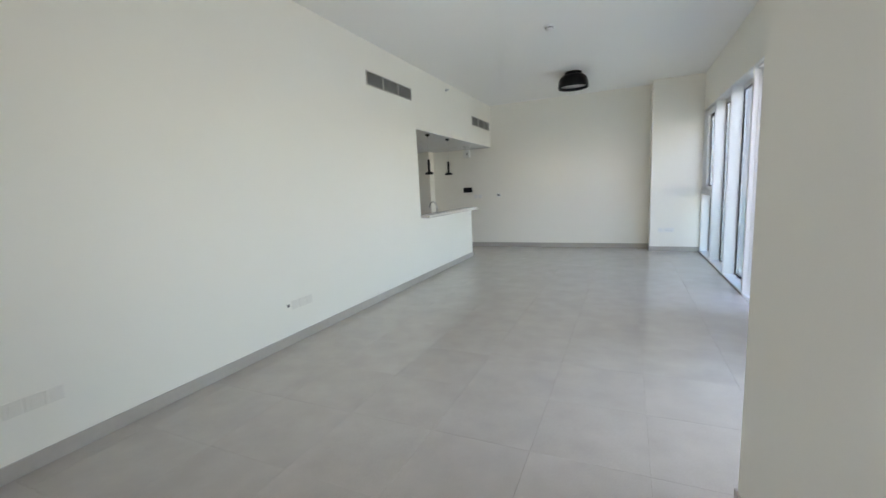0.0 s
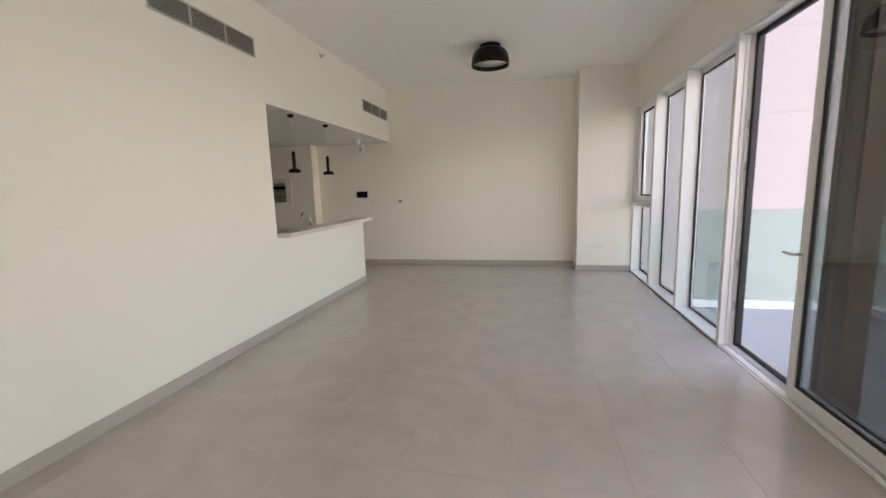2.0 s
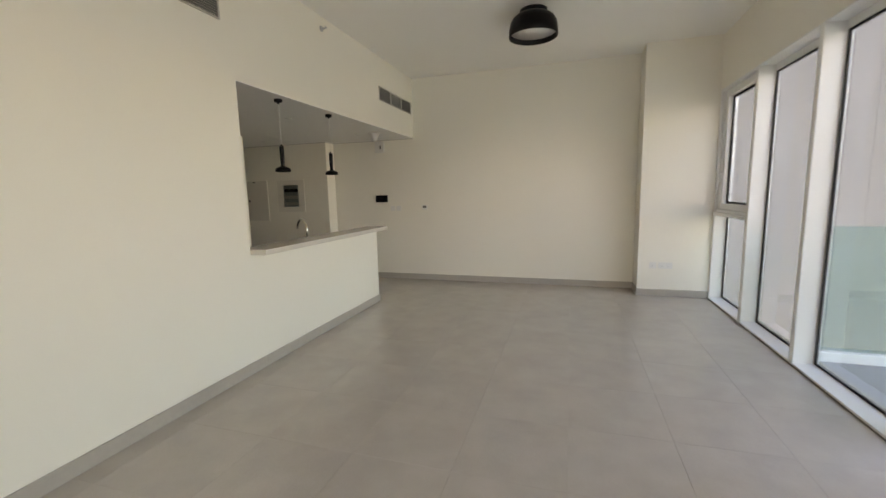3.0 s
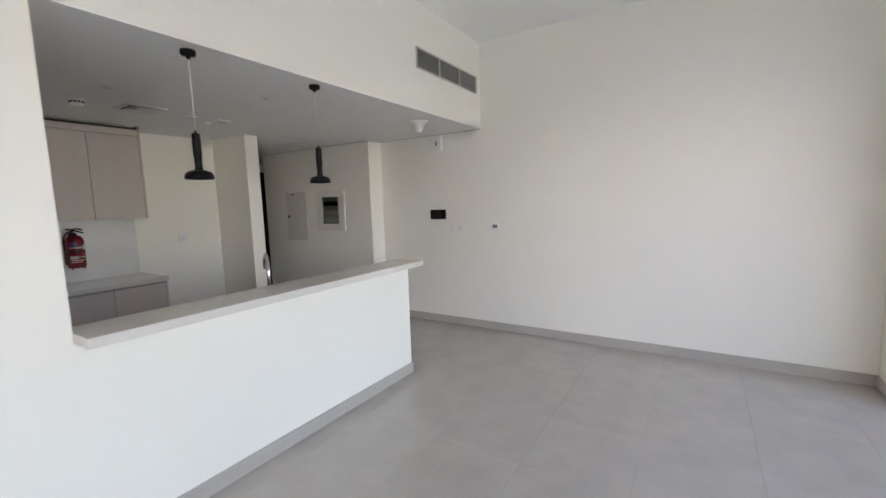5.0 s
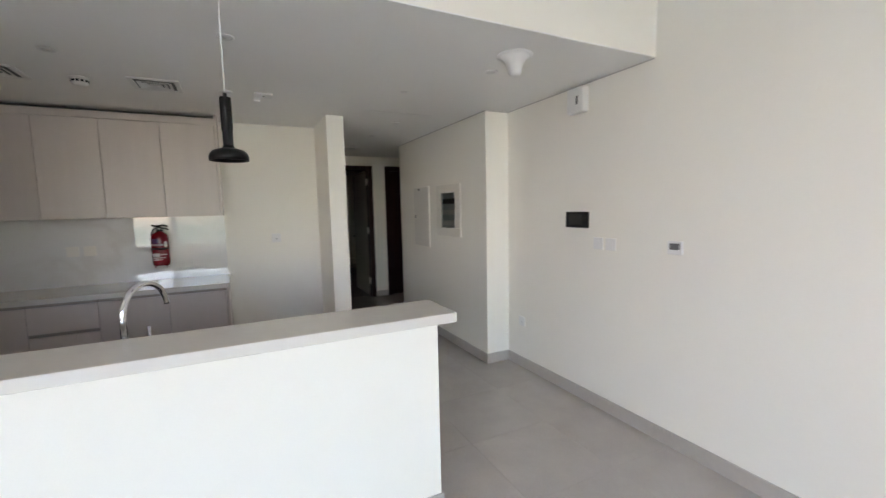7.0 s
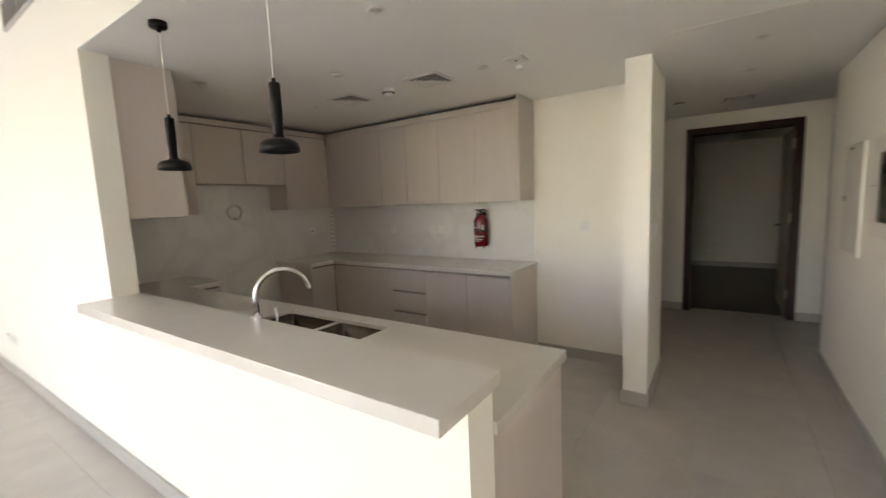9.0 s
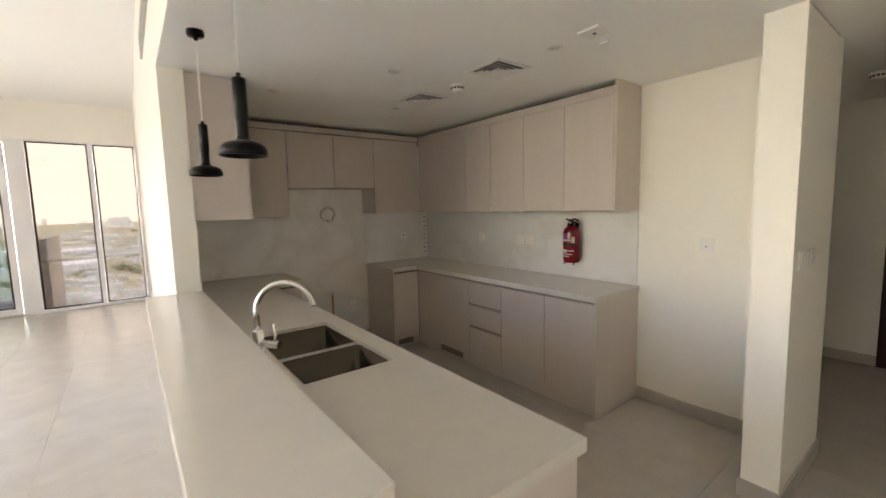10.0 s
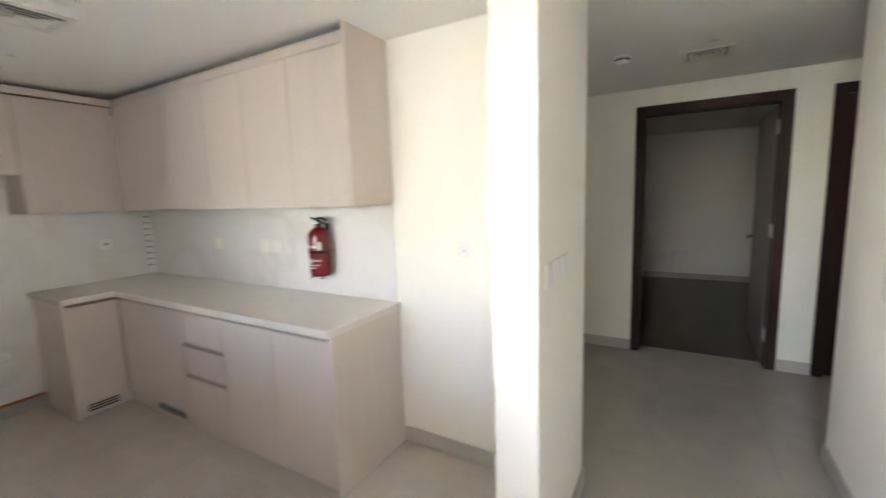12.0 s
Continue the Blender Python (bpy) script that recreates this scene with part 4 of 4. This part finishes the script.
th = thing("thermostat", pose(0.175, FAR_Y, 1.21), "white wall thermostat with dark display", "thermostat")
part("case", box(-0.047, -0.016, 0, 0.047, -0.001, 0.082, 0.004), PLASTIC, th)
part("display", box(-0.03, -0.0175, 0.03, 0.03, -0.0162, 0.068), GREY_PLASTIC, th, "dark display")


def plate(m, w, h, label, kind="switch", rockers=1, group="", material=None):
    """A wall plate: local x along the wall, -y out of it."""
    e = thing("light_switch" if kind == "switch" else "wall_socket", m, label, kind, group)
    part("plate", box(-w / 2, -0.008, -h / 2, w / 2, -0.0008, h / 2, 0.002), material or PLASTIC, e)
    for k in range(rockers):
        u = (k - (rockers - 1) / 2) * w / rockers
        part("rocker" if kind == "switch" else "socket_face", box(u - 0.2 * w / rockers, -0.0105, -h * 0.28, u + 0.2 * w / rockers, -0.0081, h * 0.28, 0.001), material or PLASTIC, e)
        if kind != "switch":
            part("pin_hole", box(u - 0.006, -0.0112, -0.012, u + 0.006, -0.0104, -0.006), GREY_PLASTIC if material is None else material, e)
    return e


for x in (-0.415, -0.305):
    plate(pose(x, FAR_Y, 1.238), 0.086, 0.086, "white square light switch on the end wall", group="switches on the end wall")
plate(pose(-1.32, FAR_Y, 0.44), 0.086, 0.086, "white wall socket above the skirting", "socket")
for x in (3.65, 3.76, 3.85):
    plate(pose(x, 1.087, 0.43), 0.086, 0.086, "white wall socket on the pillar", "socket", group="sockets on the pillar")
for y in (-7.312, -7.22, -7.128, -5.21, -5.11, -5.01):
    plate(pose(0, y, 0.385, 0, 0, 90), 0.086, 0.086, "white wall socket low on the living room wall", "socket", group="sockets on the long wall", material=COVER)
for y in (0.30, 0.42):
    plate(pose(-8.85, y, 0.37, 0, 0, 90), 0.086, 0.086, "white wall socket low in the dim room", "socket", group="sockets in the dim room")
hole = solid("wall_cable_outlet", lathe([(0, 0), (0.016, 0), (0.016, 0.004), (0.008, 0.006), (0, 0.005)], 16), GREY_PLASTIC, "small grey cable outlet low on the wall", "outlet")
hole.matrix_basis = pose(0.0008, -5.295, 0.392, 0, 90, 0)
plate(pose(BACK_X, -0.485, 1.243, 0, 0, 90), 0.09, 0.09, "white wall socket on the refrigerator wall", "socket")
for y in (-2.15, -2.03, -2.72):
    plate(pose(BACK_X + 0.0102, y, 1.205, 0, 0, 90), 0.086, 0.086, "ivory socket on the marble splashback", "socket", group="sockets on the splashback", material=COVER)
bp = plate(pose(-2.54, BACK_Y + 0.0122, 1.21, 0, 0, 180), 0.086, 0.086, "white blank plate with dark hole on the back splashback", "socket")
part("hole", box(-0.008, -0.0125, -0.008, 0.008, -0.0106, 0.010), BLACK_IN, bp, "dark hole")
plate(pose(-1.336, BACK_Y + 0.0122, 0.43, 0, 0, 180), 0.06, 0.06, "white socket in the cooker gap", "socket")
plate(pose(-1.82, BACK_Y + 0.0122, 0.46, 0, 0, 180), 0.075, 0.055, "white blank plate in the cooker gap", "socket")
for x in (-2.36, -2.47, -2.58):
    plate(pose(x, 0.119, 1.245, 0, 0, 180), 0.086, 0.086, "white light switch on the nib wall", group="switches on the nib wall")
plate(pose(-8.85, 0.62, 0.43, 0, 0, 90), 0.086, 0.086, "white socket in the dim room", "socket")
plate(pose(-8.85, 0.46, 0.43, 0, 0, 90), 0.086, 0.086, "white socket in the dim room", "socket")

# Proud grey strips: the shadow line under the ceiling, drawn in colour.
for r in ((-3.81, 1.259, -1.541, 1.2635), (-1.5415, 1.2595, -1.537, 1.509), (-1.537, 1.5065, -0.002, 1.5115), (-2.9, 0.1175, -2.2405, 0.1215)):
    structure("trim", box(*r[:2], CEIL_K - 0.009, *r[2:], CEIL_K - 0.0015), LOUVRE, "thin grey strip painted as the shadow gap between wall and ceiling", "trim")
structure("trim", box(-1.93, 0.25, CEIL_K - 0.003, -1.922, 0.89, CEIL_K - 0.0005), PLASTIC, "thin white joint strip on the corridor ceiling", "trim")

# service panels on the corridor wall
db = thing("distribution_board", pose(-2.306, 1.262, 1.208), "white framed electrical panel with dark glazed window", "panel")
part("frame", boxes([(-0.284, -0.0165, 0, 0.284, -0.001, 0.09), (-0.284, -0.0165, 0.475, 0.284, -0.001, 0.565), (-0.284, -0.0165, 0.09, -0.16, -0.001, 0.475), (0.16, -0.0165, 0.09, 0.284, -0.001, 0.475)], 0.003), COVER, db)
part("back_plate", box(-0.16, -0.004, 0.09, 0.16, -0.001, 0.475), surface("pale_grey_enamel", (0.55, 0.59, 0.60), 0.4, spread=0.04), db)
for k in range(3):
    part("breaker_row", box(-0.14, -0.009, 0.115 + 0.12 * k, 0.14, -0.0042, 0.17 + 0.12 * k, 0.001), PLASTIC if k < 2 else BLACK, db)
sheet("glazing", box(-0.16, -0.015, 0.09, 0.16, -0.012, 0.475), glass("panel_glass", (0.93, 0.96, 0.96), 1.5), db, (0, -1, 0))
part("lock", lathe([(0, 0), (0.01, 0), (0.01, 0.004), (0, 0.004)], 14, at=(-0.22, -0.0215, 0.29)), GREY_PLASTIC, db)
ap2 = thing("access_panel", pose(-3.053, 1.262, 1.046), "slim flush white access panel", "panel")
part("door", box(-0.228, -0.012, 0, 0.228, -0.001, 0.733, 0.002), SERVICE_DOOR, ap2)
part("edge", boxes([(0.2285, -0.0125, -0.006, 0.236, -0.001, 0.739), (-0.236, -0.0125, 0.7335, 0.2285, -0.001, 0.739)]), PAINT, ap2)
part("latch", box(-0.2, -0.016, 0.35, -0.165, -0.0125, 0.385, 0.001), BLACK, ap2, "black latch")
part("tag", box(-0.09, -0.014, 0.70, -0.03, -0.0125, 0.715), BLACK, ap2)


# ---- lobby doors ----
def door_frame(name, y0, y1, label):
    e = thing(name, pose(-5.12, y0, 0), label, "door", kind="structure")
    w, t, H = y1 - y0, 0.075, 2.25
    part("architrave", boxes([(0.001, 0, 0, 0.02, t, H), (0.001, w - t, 0, 0.02, w, H), (0.001, t, H - t, 0.02, w - t, H)], 0.002), DARK_WOOD, e)
    part("lining", boxes([(-0.16, 0.061, 0, 0.0005, 0.0745, H - 0.0755), (-0.16, w - 0.0745, 0, 0.0005, w - 0.061, H - 0.0755), (-0.16, 0.061, H - 0.075, 0.0005, w - 0.061, H - 0.0615)]), DARK_WOOD, e)
    return e


d3 = door_frame("door_3", 0.146, 1.247, "dark wood door frame with pale leaf open into a dim room")
hinge_y = 1.101 - 0.078
lf = part("door_leaf", box(-0.045, -0.90, 0.008, 0, 0.0, 2.165, 0.002), DOOR_LEAF, d3, "pale greige door leaf swung open")
lf.matrix_basis = pose(-0.125, hinge_y, 0, 0, 0, -90)
hd = part("door_handle", tube([(0.0, -0.84, 1.02), (0.05, -0.84, 1.02), (0.055, -0.83, 1.02), (0.055, -0.72, 1.02)], 0.012), CHROME, lf, "chrome lever handle")
hd2 = part("door_handle", tube([(-0.045, -0.84, 1.02), (-0.095, -0.84, 1.02), (-0.10, -0.83, 1.02), (-0.10, -0.72, 1.02)], 0.012), CHROME, lf, "chrome lever handle")
for z in (0.22, 1.10, 1.93):
    part("hinge", box(-0.135, hinge_y - 0.005, z, -0.03, hinge_y + 0.001, z + 0.11, 0.001), PLASTIC, d3, "pale steel hinge plate")
d4 = door_frame("door_4", 1.47, 2.51, "dark wood door standing shut in its frame")
part("door_leaf", box(-0.06, 0.078, 0.008, -0.015, 0.962, 2.17, 0.002), DARK_WOOD, d4)
part("door_handle", tube([(-0.015, 0.90, 1.02), (0.04, 0.90, 1.02), (0.045, 0.89, 1.02), (0.045, 0.79, 1.02)], 0.009), CHROME, d4)

# ---- cooker gap ----
hoop = thing("hood_duct_ring", pose(-1.568, BACK_Y + 0.0122, 1.49), "round putty patch with cable stub on the splashback", "patch")
ring = [((0.076 + 0.007 * math.sin(0.7 * k) + 0.004 * math.sin(1.9 * k)) * math.cos(2 * math.pi * k / 28), 0.002, (0.076 + 0.007 * math.sin(0.7 * k + 2)) * math.sin(2 * math.pi * k / 28)) for k in range(28)]
part("ring", tube(ring + ring[:1], 0.014, 10), HOSE, hoop)
part("stub", tube([(0.015, 0.0, -0.06), (0.015, 0.03, -0.062), (0.02, 0.035, -0.075)], 0.01, 10), LABEL, hoop)
part("smear", box(-0.022, 0.0, 0.09, 0.018, 0.002, 0.285, 0.0008), FADED, hoop)
gas = thing("gas_pipe", pose(-1.563, BACK_Y + 0.036, 0.0), "copper gas pipe stub with valve on the back wall", "pipe")
part("riser", tube([(0, 0, 0.59), (0, 0, 0.125), (-0.008, 0, 0.106), (-0.028, 0, 0.098), (-0.45, 0, 0.098)], 0.011, 12), COPPER, gas)
part("valve", lathe([(0, 0.58), (0.018, 0.58), (0.018, 0.60), (0.013, 0.605), (0.013, 0.625), (0, 0.63)], 14), ALU, gas, "steel end valve")
for z in (0.3,):
    part("clip", box(-0.016, -0.022, z, 0.016, 0.012, z + 0.012), COPPER, gas)
st = thing("corner_strip", pose(-2.885, BACK_Y + 0.0122, 0.94), "white perforated strip in the splashback corner", "strip")
part("strip", box(-0.026, 0.0, -0.03, 0.034, 0.004, 0.55), PLASTIC, st)
for k in range(9):
    part("slot", box(0.012, 0.004, 0.03 + 0.056 * k, 0.030, 0.0055, 0.046 + 0.056 * k), BLACK_IN, st)
    part("groove", box(-0.022, 0.004, 0.03 + 0.056 * k, -0.008, 0.0048, 0.038 + 0.056 * k), GREY_JOINT, st)

# ---- the city below ----
random.seed(4)
G_Z = -72.0
structure("ground", box(-6000, -9000, G_Z - 1, 6000, 3000, G_Z), SAND, "dusty sandy ground reaching the horizon", "ground")


def many_boxes(rows):
    vs, fs = [], []
    for x0, y0, z0, x1, y1, z1 in rows:
        b = len(vs)
        vs += [(x0, y0, z0), (x1, y0, z0), (x1, y1, z0), (x0, y1, z0), (x0, y0, z1), (x1, y0, z1), (x1, y1, z1), (x0, y1, z1)]
        fs += [tuple(b + i for i in q) for q in ((0, 3, 2, 1), (4, 5, 6, 7), (0, 1, 5, 4), (1, 2, 6, 5), (2, 3, 7, 6), (3, 0, 4, 7))]
    me = bpy.data.meshes.new("town")
    me.from_pydata(vs, [], fs)
    return me


def town(name, count, y0, y1, lo, hi, size, material, label):
    rows = []
    for _ in range(count):
        y = -random.uniform(y0 ** 0.6, y1 ** 0.6) ** (1 / 0.6)
        x = random.uniform(-1, 1) * (300 + abs(y) * 1.1)
        s, q = random.uniform(*size), random.uniform(*size)
        rows.append((x, y, G_Z, x + s, y + q, G_Z + random.uniform(lo, hi)))
    me = many_boxes(rows)
    me.materials.append(material)
    return tagged(new(name, me), label, "buildings", kind="stuff")


town("low_houses", 2600, 70, 1700, 3, 8, (7, 17), ROOF, "low white-roofed houses of the district below")
town("warehouses", 160, 500, 2600, 6, 14, (40, 110), ROOF, "pale flat-roofed warehouses further off")
town("far_towers", 150, 2600, 5200, 15, 70, (30, 70), HAZE_TOWER, "towers along the horizon, coloured pale for the haze")
bm = bmesh.new()
vs, fs = [], []
for _ in range(6500):
    y = -random.uniform(60 ** 0.6, 2200 ** 0.6) ** (1 / 0.6)
    x = random.uniform(-1, 1) * (250 + abs(y) * 1.1)
    if noise.noise((x * 0.008, y * 0.008, 3.0)) < -0.02:
        continue
    r, b = random.uniform(2.5, 6.0), len(vs)
    for k in range(6):
        a = 2 * math.pi * k / 6 + random.random()
        q = r * random.uniform(0.6, 1.1)
        vs.append((x + q * math.cos(a), y + q * math.sin(a), G_Z + r * random.uniform(0.3, 0.9)))
    vs += [(x + random.uniform(-1, 1), y + random.uniform(-1, 1), G_Z + r * random.uniform(1.0, 1.6)), (x, y, G_Z)]
    for k in range(6):
        fs += [(b + k, b + (k + 1) % 6, b + 6), (b + (k + 1) % 6, b + k, b + 7)]
bm.free()
me = bpy.data.meshes.new("tree_clumps")
me.from_pydata(vs, [], fs)
me.materials.append(LEAF)
tagged(new("tree_clumps", me), "dusty green tree clumps between the houses below", "trees", kind="stuff")

haze, hn, hb = nodes_of("hazy_sky_glow")
hn.nodes.remove(hb)
he = hn.nodes.new("ShaderNodeEmission")
he.inputs["Color"].default_value, he.inputs["Strength"].default_value = (0.97, 1.0, 1.02, 1), 0.62
hn.links.new(he.outputs[0], hn.nodes["Material Output"].inputs["Surface"])
structure("backdrop", box(-9000, -5700, G_Z, 9000, -5650, 1700), haze, "pale hazy sky low over the city", "backdrop")

# ---- floor tiles, 0.6 m porcelain laid in straight rows ----
P = 0.599
floor = thing("floor", pose(0, 0, 0), "large matt grey porcelain floor tiles with thin joints", "floor", kind="structure")
tm = mesh_of("tile", box(0.0006, 0.0006, -0.012, P - 0.0006, P - 0.0006, 0.0), TILE)
for i in range(-17, 1):
    for k in range(-7, 12):
        x, y = 3.765 + P * i, -4.365 + P * k
        living = x + P > 0.0 and y + P > END_Y - 0.05 and y < FAR_Y
        kitchen = x + P > BACK_X and x < 0 and y + P > BACK_Y and y < FAR_Y
        lobby = x + P > -5.2 and x < -2.9 and y + P > -1.5 and y < 2.95
        if living or kitchen or lobby:
            t = new("tile", tm)
            t.parent, t.location = floor, (x, y, 0)
